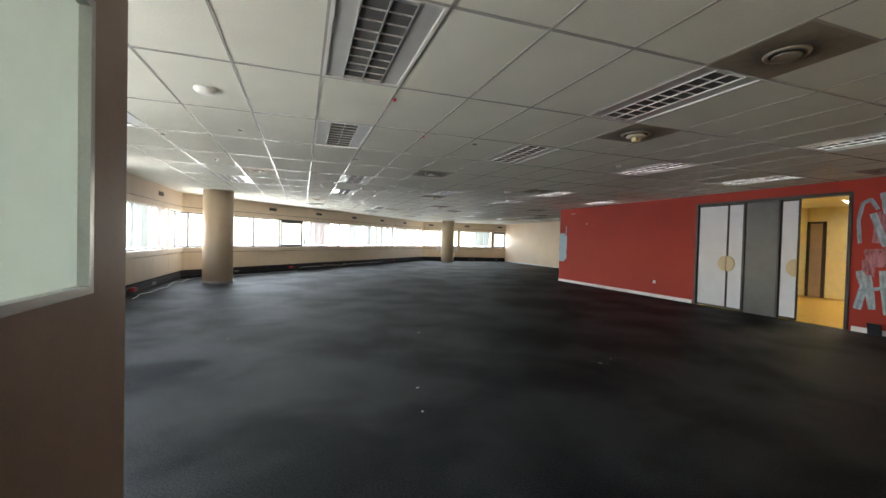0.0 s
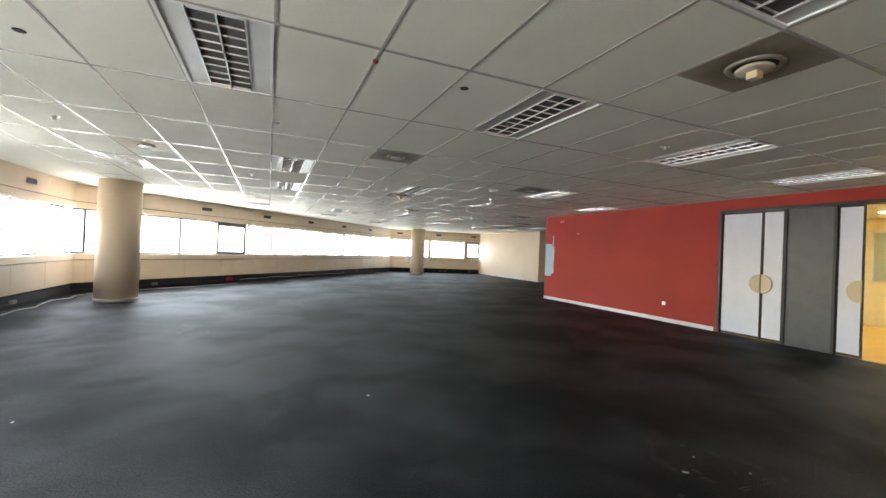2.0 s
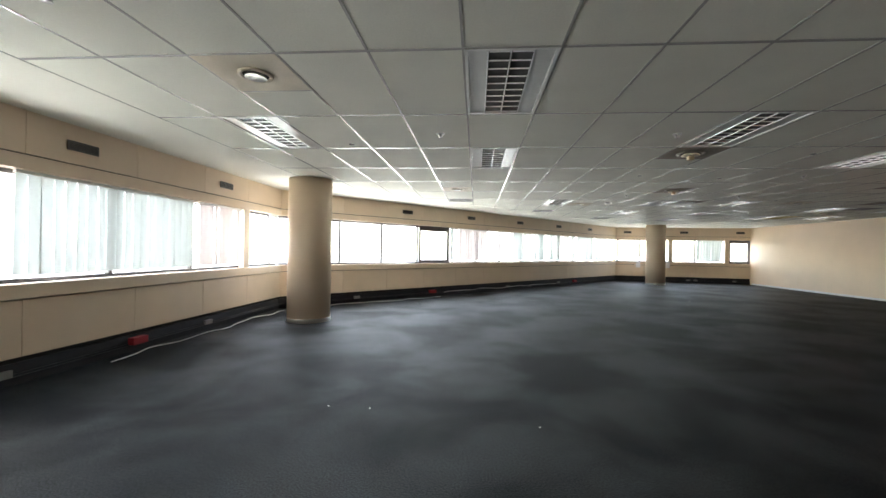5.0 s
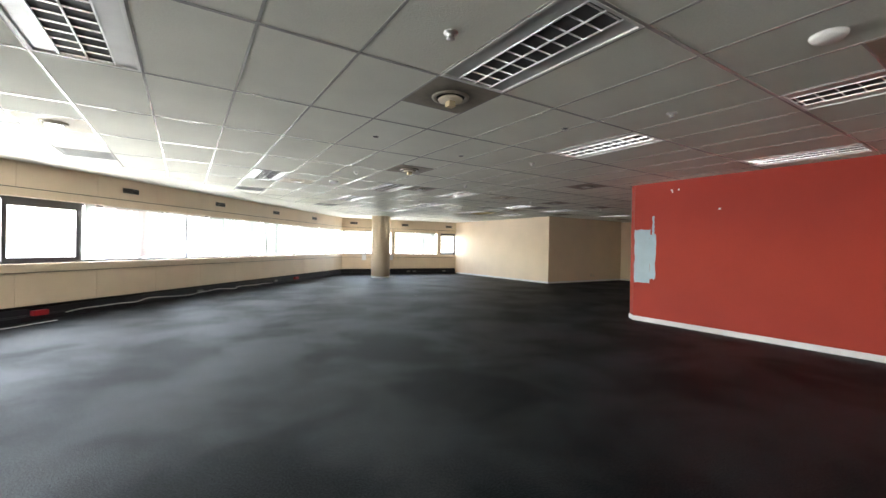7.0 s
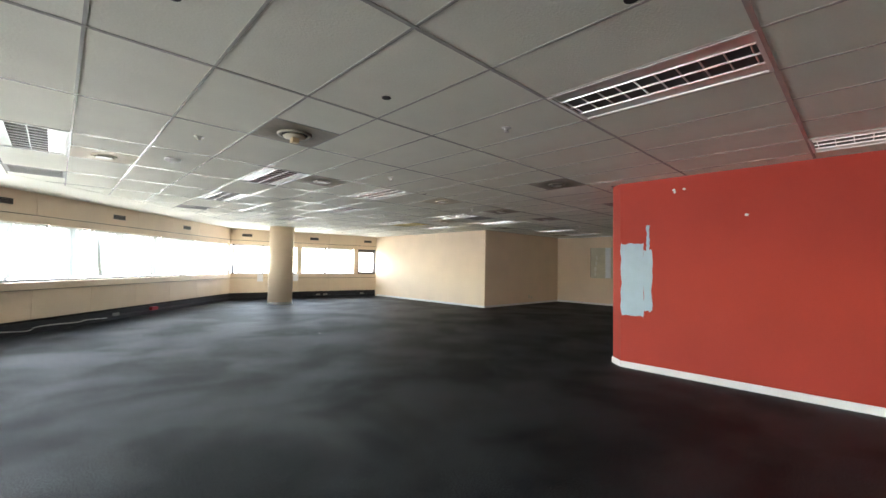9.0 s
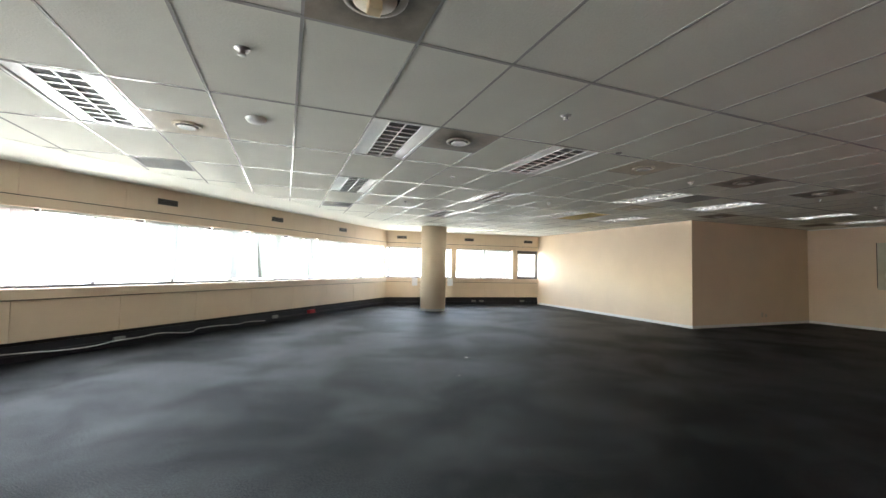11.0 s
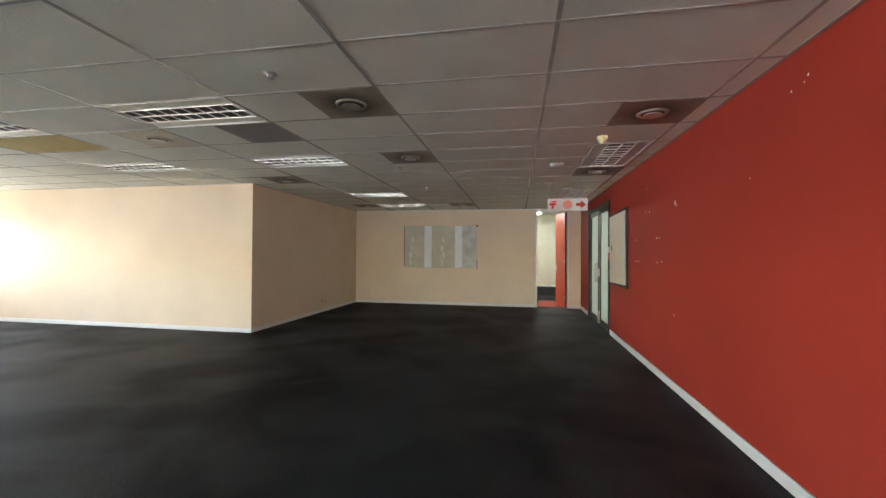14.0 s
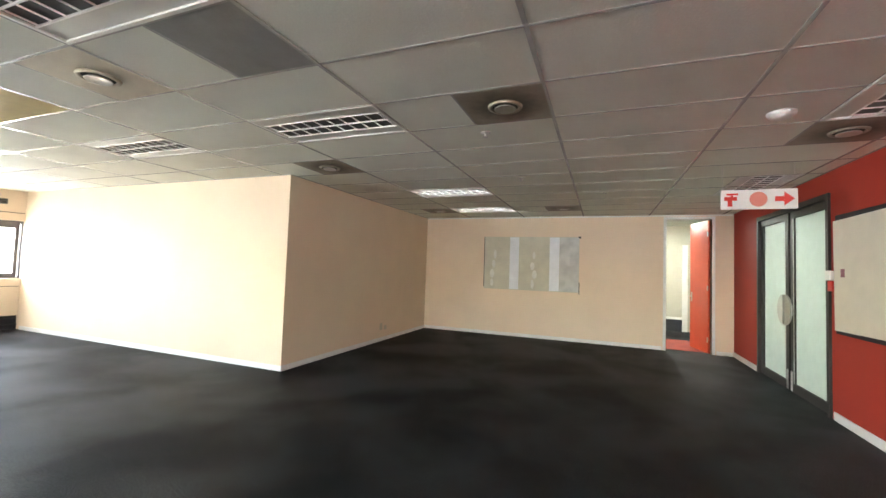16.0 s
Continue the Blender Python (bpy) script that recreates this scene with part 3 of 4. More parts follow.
# added shell on the red block's unseen side, keeps sunlight out
wall("wall_block_outer", M_PLASTER, "plain outer walls closing the inner rooms", (EAST_X + 0.01, SOUTH - T, 0, EAST_X + T, 4.59, 2.8), (RED_X + T + 0.005, SOUTH - T, 0, EAST_X, SOUTH, 2.8))
structure(boxes("roof_slab", M_PLASTER, None, (RED_X + 0.2, SOUTH - T, 2.81, 19.2, 9.25, 2.95)), "plain unseen slab added to keep sunlight out of the inner rooms", "roof")


def baseboard(*dims):
    ob = boxes("baseboard", M_WHITE, None, *dims, bevel=0.004)
    structure(ob, "white painted skirting board", "baseboard")


baseboard((RED_X - 0.016, SOUTH + 0.02, 0, RED_X - 0.001, D0 - 0.05, 0.085))
baseboard((RED_X - 0.016, D1 + 0.05, 0, RED_X - 0.001, 9.23, 0.085))
bm = bmesh.new()
prism(bm, [(RED_X - 0.016, 9.232), (RED_X - 0.001, 9.236), (RED_X + 0.184, RED_Y + 0.001), (RED_X + 0.178, RED_Y + 0.016)], 0, 0.085)
structure(part("baseboard", bm, M_WHITE), "white painted skirting board", "baseboard")
baseboard((RED_X + 0.18, RED_Y + 0.001, 0, G0 - 0.05, RED_Y + 0.016, 0.085))
baseboard((G1 + 0.05, RED_Y + 0.001, 0, EAST_X - 0.02, RED_Y + 0.016, 0.085))
baseboard((EAST_X - 0.016, E1 + 0.07, 0, EAST_X - 0.001, BOX_Y - 0.02, 0.07))
baseboard((EAST_X - 0.016, RED_Y + 0.02, 0, EAST_X - 0.001, E0 - 0.07, 0.07))
baseboard((BOX_X, BOX_Y - 0.016, 0, EAST_X - 0.02, BOX_Y - 0.001, 0.07))
baseboard((BOX_X - 0.016, BOX_Y - 0.016, 0, BOX_X - 0.001, 21.6, 0.07))
structure(boxes("trim", M_WHITE, None, (EAST_X - 0.02, RED_Y + 0.01, H - 0.028, EAST_X - 0.001, BOX_Y - 0.01, H - 0.004)), "thin white ceiling trim", "trim")


# ---- columns ----
def column(x, y, r, label):
    c = thing("column", pose(x, y, 0), label, "column", "round columns")
    bm = bmesh.new()
    lathe(bm, [(r, 0.07), (r, H + 0.003)], 56)
    part("shaft", bm, M_CREAM, c, smooth=False)
    for p in c.children[0].data.polygons:
        p.use_smooth = len(p.vertices) == 4
    bm = bmesh.new()
    lathe(bm, [(r + 0.008, 0.0), (r + 0.008, 0.06), (r + 0.003, 0.069)], 56)
    part("base_ring", bm, M_CHROME, c, "dull steel base ring")


column(-4.13, 9.48, 0.38, "cream painted round column beside the window corner")
column(6.62, 20.45, 0.385, "cream painted round column near the far windows")


# ---- ceiling fittings ----
def ceiling_light(m, label):
    """Recessed twin-tube fitting, 1.2 m long along its own y, with mirrored louvres."""
    t = thing("ceiling_light", m, label, "ceiling light", "recessed louvre lights")
    hx, hy, lx = 0.293, 0.593, 0.145
    boxes("frame", M_LAMP, t, (-hx, -hy, -0.006, -hx + 0.022, hy, 0.02), (hx - 0.022, -hy, -0.006, hx, hy, 0.02), (-hx + 0.022, -hy, -0.006, hx - 0.022, -hy + 0.022, 0.02), (-hx + 0.022, hy - 0.022, -0.006, hx - 0.022, hy, 0.02))
    boxes("side_plate", M_SIDE, t, (-hx + 0.023, -hy + 0.023, 0.004, -lx - 0.004, hy - 0.023, 0.012))
    boxes("side_plate", M_SIDE, t, (lx + 0.004, -hy + 0.023, 0.004, hx - 0.023, hy - 0.023, 0.012))
    boxes("housing", M_LAMP, t, (-lx - 0.02, -hy + 0.01, 0.10, lx + 0.02, hy - 0.01, 0.106), (-lx - 0.024, -hy + 0.01, 0.012, -lx - 0.018, hy - 0.01, 0.1), (lx + 0.018, -hy + 0.01, 0.012, lx + 0.024, hy - 0.01, 0.1))
    for x in (-lx, 0.0, lx):
        bm = bmesh.new()
        w0, w1 = 0.004, 0.0115
        rows = [[bm.verts.new((x + u, y, z)) for u, z in ((-w1, 0.055), (-w0, -0.002), (w0, -0.002), (w1, 0.055))] for y in (-hy + 0.024, hy - 0.024)]
        for k in range(4):
            bm.faces.new((rows[0][k], rows[0][(k + 1) % 4], rows[1][(k + 1) % 4], rows[1][k]))
        part("rail", bm, M_LOUVRE, t)
    blade = None
    for x in (-lx / 2, lx / 2):
        for k in range(10):
            y = -hy + 0.05 + k * (2 * hy - 0.1) / 9
            if blade is None:
                bm = bmesh.new()
                a = lx / 2 - 0.008
                pts = ((-0.0025, 0.0), (0.0025, 0.0), (0.015, 0.052), (-0.015, 0.052))
                ends = [[bm.verts.new((s * a, u, z)) for u, z in pts] for s in (-1, 1)]
                for c in range(4):
                    bm.faces.new((ends[0][c], ends[1][c], ends[1][(c + 1) % 4], ends[0][(c + 1) % 4]))
                bm.faces.new(ends[0]), bm.faces.new(ends[1][::-1])
                bmesh.ops.recalc_face_normals(bm, faces=bm.faces)
                ob = part("louvre_blade", bm, M_LOUVRE, t)
                blade = ob.data
            else:
                ob = new("louvre_blade", blade)
                ob.parent = t
            ob.location = (x, y, 0)
    for x in (-lx / 2, lx / 2):
        bm = bmesh.new()
        bmesh.ops.create_cone(bm, cap_ends=True, segments=10, radius1=0.013, radius2=0.013, depth=2 * hy - 0.08, matrix=Matrix.Translation((x, 0, 0.078)) @ Matrix.Rotation(radians(90), 4, "X"))
        part("tube", bm, M_TUBE, t, smooth=True)
    return t


first = None
for i, j in LIGHTS:
    m = pose(0.6 * i + 0.3, 1.2 * j + 0.6, H)
    if first is None:
        first = ceiling_light(m, "unlit white recessed ceiling light with mirrored louvres")
    else:
        copy_thing(first, m)
for x, y in CROSS_LIGHTS:
    copy_thing(first, pose(x + 0.6, y + 0.3, H, 0, 0, 90))


def diffuser(m, mat, label, cap):
    """Square plate with a round swirl outlet hanging a little below it."""
    d = thing("air_diffuser", m, label, "air diffuser", "ceiling air diffusers")
    boxes("plate", mat, d, (-0.292, -0.292, -0.004, 0.292, 0.292, 0.004))
    bm = bmesh.new()
    lathe(bm, [(0.155, -0.004), (0.150, -0.016), (0.125, -0.018), (0.118, -0.006), (0.118, -0.0045)], 36)
    part("ring", bm, M_RING if mat is M_DIRTY else M_PALEPLATE, d, smooth=True)
    bm = bmesh.new()
    lathe(bm, [(0.117, -0.0046), (0.116, -0.008)], 36)
    part("throat", bm, M_DARK, d)
    bm = bmesh.new()
    lathe(bm, [(0.02, -0.008), (0.080, -0.010), (0.089, -0.020), (0.086, -0.024), (0.05, -0.020), (0.0, -0.019)] if not cap else [(0.02, -0.008), (0.085, -0.012), (0.102, -0.026), (0.098, -0.034), (0.04, -0.038), (0.0, -0.038)], 36)
    part("cone", bm, M_PALEPLATE if cap else (M_CONE if mat is M_DIRTY else M_RING), d, smooth=True)
    if not cap:
        bm = bmesh.new()
        lathe(bm, [(0.0895, -0.018), (0.097, -0.022), (0.095, -0.027), (0.0865, -0.025)], 36)
        part("rim", bm, M_CHROME, d, "thin bright metal rim", smooth=True)
    if cap:
        boxes("block", M_BEIGE, d, (-0.032, -0.032, -0.085, 0.032, 0.032, -0.039), bevel=0.005, label="small beige block hanging from the cone")
    if not cap:
        for c in d.children:
            if c.name.split(".")[0] != "plate":
                c.scale = (0.78, 0.78, 1)
    return d


SOOTY_LABEL = "soot-stained brown ceiling diffuser with a round outlet"
kinds = {}
for x, y in SOOTY + PALE:
    key = "pale" if (x, y) in PALE else ("cap" if (x, y) in ((1.5, 7.5), (2.7, 10.5), (1.5, 0.3)) else "sooty")
    m = pose(x, y, H)
    if key not in kinds:
        kinds[key] = diffuser(m, M_PALEPLATE if key == "pale" else M_DIRTY, "pale yellowed ceiling diffuser with a round outlet" if key == "pale" else SOOTY_LABEL, key == "cap")
    else:
        copy_thing(kinds[key], m)
for x, y in RETURNS:
    g = boxes("blank_ceiling_panel", M_GREYTILE, None, (-0.29, -0.29, -0.002, 0.29, 0.29, 0.006))
    g.location = (x, y, H)
    tagged(g, "plain dark grey panel in the suspended ceiling", "ceiling panel")
for x, y in GRILLES:
    g = thing("return_grille", pose(x, y, H), "grey slatted return air grille in the ceiling", "air grille", "return air grilles")
    boxes("frame", M_GREYTILE, g, (-0.292, -0.292, -0.003, 0.292, -0.262, 0.006), (-0.292, 0.262, -0.003, 0.292, 0.292, 0.006), (-0.292, -0.262, -0.003, -0.262, 0.262, 0.006), (0.262, -0.262, -0.003, 0.292, 0.262, 0.006))
    for k in range(17):
        boxes("slat", M_GREYTILE, g, (-0.261, -0.256 + 0.031 * k, -0.001, 0.261, -0.238 + 0.031 * k, 0.005))


def ceiling_dot(name, x, y, profile, mat, label, category):
    bm = bmesh.new()
    lathe(bm, profile, 24)
    ob = part(name, bm, mat, smooth=True)
    ob.location = (x, y, H)
    tagged(ob, label, category)


for x, y in ((-2.7, 0.67), (2.72, 5.48), (10.55, 10.5), (2.09, 12.46)):
    ceiling_dot("smoke_detector", x, y, [(0.085, 0.0), (0.085, -0.012), (0.07, -0.03), (0.04, -0.042), (0.0, -0.042)], M_WHITE, "white round smoke detector on the ceiling", "smoke detector")
for x, y in ((-1.5, 6.61), (0.95, 6.67), (3.9, 8.97), (7.5, 12.61), (10.4, 12.58), (12.15, 12.6), (-3.25, 4.16), (3.34, 6.68), (2.09, 11.26), (4.41, 11.33), (4.44, 16.06), (6.87, 14.95), (2.66, 1.81)):
    ceiling_dot("sprinkler", x, y, [(0.042, 0.0), (0.042, -0.006), (0.022, -0.008), (0.012, -0.03), (0.024, -0.034), (0.024, -0.038), (0.0, -0.038)], M_CHROME, "small metal sprinkler head in a ceiling tile", "sprinkler")
# open holes drawn as shallow near-black discs, their inner shade put into the colour
for x, y in ((2.81, 9.21), (4.44, 13.77), (-2.6, 7.02), (-2.61, 2.02), (-1.16, 3.15), (-3.55, 2.65), (0.1, 1.48), (2.92, -1.11), (2.07, -1.75), (1.48, 9.0), (2.94, 7.55), (5.57, 11.95), (13.33, 11.62)):
    ceiling_dot("ceiling_hole_cup", x, y, [(0.033, 0.0), (0.033, -0.003), (0.025, -0.004), (0.0, -0.0045)], M_DARK, "black open socket hole in a ceiling tile", "ceiling socket")
for x, y in ((-0.6, 1.36), (-1.18, 0.28)):
    ceiling_dot("red_marker", x, y, [(0.018, 0.0), (0.018, -0.012), (0.012, -0.02), (0.0, -0.022)], M_REDBOX, "small red indicator on a ceiling tile", "indicator")
s = thing("siren_beacon", pose(9.35, 10.17, H), "pale yellow alarm beacon hanging from the ceiling", "alarm")
bm = bmesh.new()
lathe(bm, [(0.05, 0.0), (0.05, -0.018), (0.046, -0.022), (0.046, -0.036), (0.028, -0.040), (0.028, -0.062), (0.0, -0.066)], 24)
part("body", bm, M_BEACON, s, smooth=True)


# ---- doors in the red west face ----
dr = thing("door_1", pose(RED_X, 0, 0), "dark framed double doors papered white, one leaf open", "door", kind="structure")
boxes("door_frame", M_DOORFRAME, dr, (-0.02, D0, 0, T, D0 + 0.05, DH), (-0.02, D1 - 0.05, 0, T, D1, DH), (-0.02, D0 + 0.05, DH - 0.055, T, D1 - 0.05, DH))
boxes("grey_panel", M_GREYPANEL, dr, (0.01, 2.13, 0, 0.09, 2.75, DH - 0.056), label="brushed grey metal panel", bevel=0.004)
boxes("jamb", M_DOORFRAME, dr, (-0.012, 2.752, 0, 0.1, 2.79, DH - 0.056), (-0.012, 2.09, 0, 0.1, 2.128, DH - 0.056))


def papered_leaf(y0, y1, edge, side):
    leaf = boxes("leaf", M_DOORFRAME, dr, (0.02, y0, 0.01, 0.06, y1, DH - 0.06), bevel=0.003)
    boxes("paper", M_PAPER, leaf, (0.0145, y0 + 0.02, 0.05, 0.0185, y1 - 0.02, DH - 0.09), label="white paper taped over the glass")
    bm = bmesh.new()
    pts = [(0.17 * math.cos(radians(a)), 0.17 * math.sin(radians(a))) for a in range(-90, 91, 10)]
    lo = [bm.verts.new((-0.02, edge + side * (u + 0.004), 1.0 + v)) for u, v in pts]
    hi = [bm.verts.new((0.005, edge + side * (u + 0.004), 1.0 + v)) for u, v in pts]
    bm.faces.new(lo), bm.faces.new(hi[::-1])
    for k in range(len(pts)):
        c = (k + 1) % len(pts)
        bm.faces.new((lo[k], hi[k], hi[c], lo[c]))
    bmesh.ops.recalc_face_normals(bm, faces=bm.faces)
    part("handle", bm, M_BEIGE, leaf, "beige half-round handle plate")
    boxes("handle_stud", M_CHROME, leaf, (0.004, edge + side * 0.03, 0.98, 0.0145, edge + side * 0.06, 1.02))


papered_leaf(3.13, 3.815, 3.13, 1)
papered_leaf(2.795, 3.118, 3.118, -1)
papered_leaf(1.785, 2.085, 1.785, 1)

# yellow room behind the open leaf
structure(boxes("floor_yellow", M_YFLOOR, None, (RED_X + 0.02, D0 - 1.2, -0.1, 12.2, 4.6, 0.004)), "glossy yellow vinyl floor", "floor")
wall("wall_yellow", M_YELLOW, "yellow painted inner room walls", (12.0, D0 - 1.2, 0, 12.16, 4.6, TOP), (RED_X + T, 4.45, 0, 12.0, 4.6, TOP), (RED_X + T, D0 - 1.2, 0, 12.0, D0 - 1.05, TOP))
structure(boxes("ceiling_yellow", M_PLASTER, None, (RED_X + T, D0 - 1.2, H, 12.16, 4.6, H + 0.1)), "white inner room ceiling", "ceiling")
inner = thing("door_4", pose(11.99, 0, 0), "dark inner doorway with a glazed side light", "door", kind="structure")
boxes("door_leaf", M_BROWN, inner, (-0.03, 4.06, 0, -0.002, 4.36, 2.1))
boxes("door_frame", M_DOORFRAME, inner, (-0.05, 3.99, 0, -0.002, 4.058, 2.16), (-0.05, 4.362, 0, -0.002, 4.43, 2.16), (-0.05, 4.058, 2.102, -0.002, 4.362, 2.16))
glow = thing("glazed_screen", pose(11.98, 0, 0), "pale lit glazed screen in the yellow room", "screen")
boxes("pane", M_FROST, glow, (-0.02, 2.7, 1.1, -0.002, 3.5, 2.2))
boxes("frame", M_WHITE, glow, (-0.03, 2.66, 1.06, -0.002, 2.698, 2.24), (-0.03, 3.502, 1.06, -0.002, 3.54, 2.24), (-0.03, 2.698, 2.202, -0.002, 3.502, 2.24), (-0.03, 2.698, 1.06, -0.002, 3.502, 1.098))
for x, y in ((8.1, 1.9), (8.1, 3.4), (9.6, 2.2), (10.6, 2.9), (10.6, 1.2)):
    dl = thing("downlight", pose(x, y, H), "lit warm round downlight in the ceiling", "ceiling light", "warm downlights")
    bm = bmesh.new()
    lathe(bm, [(0.05, -0.002), (0.05, -0.008), (0.0, -0.009)], 24)
    part("lamp", bm, M_DOWNLIGHT, dl)
    bm = bmesh.new()
    lathe(bm, [(0.075, 0.0), (0.075, -0.006), (0.053, -0.012), (0.052, -0.001)], 24)
    part("rim", bm, M_WHITE, dl)

# ---- glass doors in the red north face ----
gd = thing("door_2", pose(0, RED_Y, 0), "black framed double glass doors with half-round handles", "door", kind="structure")
boxes("door_frame", M_DOORFRAME, gd, (G0, -T, 0, G0 + 0.05, 0.025, GH), (G1 - 0.05, -T, 0, G1, 0.025, GH), (G0 + 0.05, -T, GH - 0.06, G1 - 0.05, 0.025, GH))
mid = (G0 + G1) / 2
boxes("meeting_post", M_DOORFRAME, gd, (mid - 0.045, -0.075, 0, mid + 0.045, -0.061, GH - 0.062))
for a, b, edge, side in ((G0 + 0.055, mid - 0.03, mid - 0.03, -1), (mid + 0.03, G1 - 0.055, mid + 0.03, 1)):
    leaf = boxes("leaf", M_DOORFRAME, gd, (a, -0.06, 0.01, a + 0.1, -0.015, GH - 0.065), (b - 0.1, -0.06, 0.01, b, -0.015, GH - 0.065), (a + 0.1, -0.06, 0.01, b - 0.1, -0.015, 0.12), (a + 0.1, -0.06, GH - 0.15, b - 0.1, -0.015, GH - 0.065))
    boxes("pane", M_FROST, leaf, (a + 0.101, -0.042, 0.121, b - 0.101, -0.034, GH - 0.151), label="frosted glass pane")
    bm = bmesh.new()
    pts = [(0.17 * math.cos(radians(q)), 0.19 * math.sin(radians(q))) for q in range(-90, 91, 10)]
    lo = [bm.verts.new((edge + side * u, 0.05, 1.02 + v)) for u, v in pts]
    hi = [bm.verts.new((edge + side * u, 0.03, 1.02 + v)) for u, v in pts]
    bm.faces.new(lo), bm.faces.new(hi[::-1])
    for k in range(len(pts)):
        c = (k + 1) % len(pts)
        bm.faces.new((lo[k], hi[k], hi[c], lo[c]))
    bmesh.ops.recalc_face_normals(bm, faces=bm.faces)
    part("handle", bm, M_CHROME, leaf, "steel half-round handle plate")
    boxes("edge_strip", M_CHROME, leaf, (edge + side * 0.09 - 0.007, -0.0145, 0.125, edge + side * 0.09 + 0.007, -0.011, GH - 0.155), label="bright steel glazing strip")
    boxes("pivot", M_CHROME, leaf, (edge + side * 0.03 - 0.02, -0.0145, 0.02, edge + side * 0.03 + 0.02, -0.005, 0.26), label="steel floor bolt plate", bevel=0.002)
    boxes("handle_mount", M_CHROME, leaf, (edge + side * 0.04 - 0.012, -0.014, 0.95, edge + side * 0.04 + 0.012, 0.03, 1.09))
structure(boxes("floor_meeting", M_CARPET, None, (RED_X + 0.3, 4.62, -0.1, EAST_X + 0.05, RED_Y - 0.01, 0.003)), "dark carpet of the inner meeting room", "floor")
wall("wall_meeting", M_PLASTER, "white inner meeting room walls", (12.0, 4.6, 0, EAST_X + T, 4.75, TOP), (EAST_X, 4.75, 0, EAST_X + T, RED_Y - T, TOP), (11.2, 4.75, 0, 11.36, RED_Y - T, TOP))
structure(boxes("ceiling_meeting", M_PLASTER, None, (11.2, 4.6, H, EAST_X + T, RED_Y - 0.01, H + 0.1)), "white inner meeting room ceiling", "ceiling")
ml = thing("strip_lamp", pose(13.6, 7.6, H), "lit fluorescent strip lamp in the meeting room", "ceiling light")
boxes("tube", M_STRIPGLOW, ml, (-0.7, -0.3, -0.05, 0.7, 0.3, -0.03))
boxes("body", M_LAMP, ml, (-0.72, -0.32, -0.029, 0.72, 0.32, 0))

# ---- doorway in the east wall ----
ed = thing("door_3", pose(EAST_X, 0, 0), "open orange-red door in a white frame", "door", kind="structure")
boxes("door_frame", M_WHITE, ed, (-0.015, E0 - 0.05, 0, T + 0.01, E0, EH + 0.05), (-0.015, E1, 0, T + 0.01, E1 + 0.05, EH + 0.05), (-0.015, E0, EH, T + 0.01, E1, EH + 0.05))
leaf = boxes("leaf", M_REDDOOR, ed, (0, -0.02, 0.01, 0.72, 0.02, EH - 0.01), bevel=0.003)
leaf.matrix_basis = pose(0.05, E0 + 0.03, 0, 0, 0, 13)
boxes("handle", M_CHROME, leaf, (0.63, 0.02, 1.0, 0.66, 0.07, 1.03), (0.54, 0.055, 1.0, 0.66, 0.07, 1.03), (0.62, 0.0205, 0.92, 0.67, 0.026, 1.1), label="steel lever handle")
for z in (0.25, 1.2, 2.2):
    boxes("hinge", M_CHROME, leaf, (-0.012, 0.0205, z - 0.045, 0.03, 0.027, z + 0.045))
structure(boxes("floor_back", M_CARPET, None, (EAST_X + 0.17, 8.6, -0.1, 20.0, 12.2, 0.0)), "dark carpet of the back room", "floor")
structure(boxes("floor_back_strip", M_REDCARPET, None, (EAST_X + 0.17, 9.0, 0.0, 17.4, 11.4, 0.004)), "red carpet by the open door", "floor")
wall("wall_back", M_GREYWALL, "grey-green back room walls", (19.0, 8.6, 0, 19.16, 12.2, 2.8), (EAST_X + T, 12.04, 0, 19.0, 12.2, 2.8), (EAST_X + T, 8.6, 0, 19.0, 8.76, 2.8))
structure(boxes("ceiling_back", M_PLASTER, None, (EAST_X + T, 8.6, 2.7, 19.16, 12.2, 2.8)), "white back room ceiling", "ceiling")
bd = thing("door_5", pose(18.99, 0, 0), "white framed doorway on the back room wall", "door", kind="structure")
boxes("door_frame", M_WHITE, bd, (-0.03, 9.6, 0, -0.002, 9.72, 2.2), (-0.03, 10.5, 0.35, -0.002, 10.58, 2.2))
boxes("skirting_band", M_WHITE, bd, (-0.02, 9.72, 0.3, -0.002, 12.0, 0.36))
boxes("dark_band", M_BLACK, bd, (-0.015, 9.72, 0.0, -0.002, 12.0, 0.299))
# added lamp without a known source, brightens what shows through the doorway
bl = thing("strip_lamp", pose(17.6, 10.6, 2.7), "strip lamp added to brighten the back room", "ceiling light")
boxes("tube", M_STRIPGLOW, bl, (-0.6, -0.3, -0.05, 0.6, 0.3, -0.03))
boxes("body", M_LAMP, bl, (-0.62, -0.32, -0.029, 0.62, 0.32, 0))

# ---- entrance door leaf, open into the room ----
en = thing("door_6", pose(-2.36, SOUTH + 0.02, 0), "open brown door with a frosted glass panel", "door", kind="structure")
L0, L1, Z0, Z1 = 0.14, 0.80, 1.21, 1.83
boxes("leaf", M_BROWN, en, (-0.022, 0, 0.01, 0.022, L0, 2.06), (-0.022, L1, 0.01, 0.022, 0.98, 2.06), (-0.022, L0, 0.01, 0.022, L1, Z0), (-0.022, L0, Z1, 0.022, L1, 2.06))
boxes("pane", M_DOORPANE, en, (-0.004, L0 + 0.001, Z0 + 0.001, 0.004, L1 - 0.001, Z1 - 0.001), label="frosted glass pane")
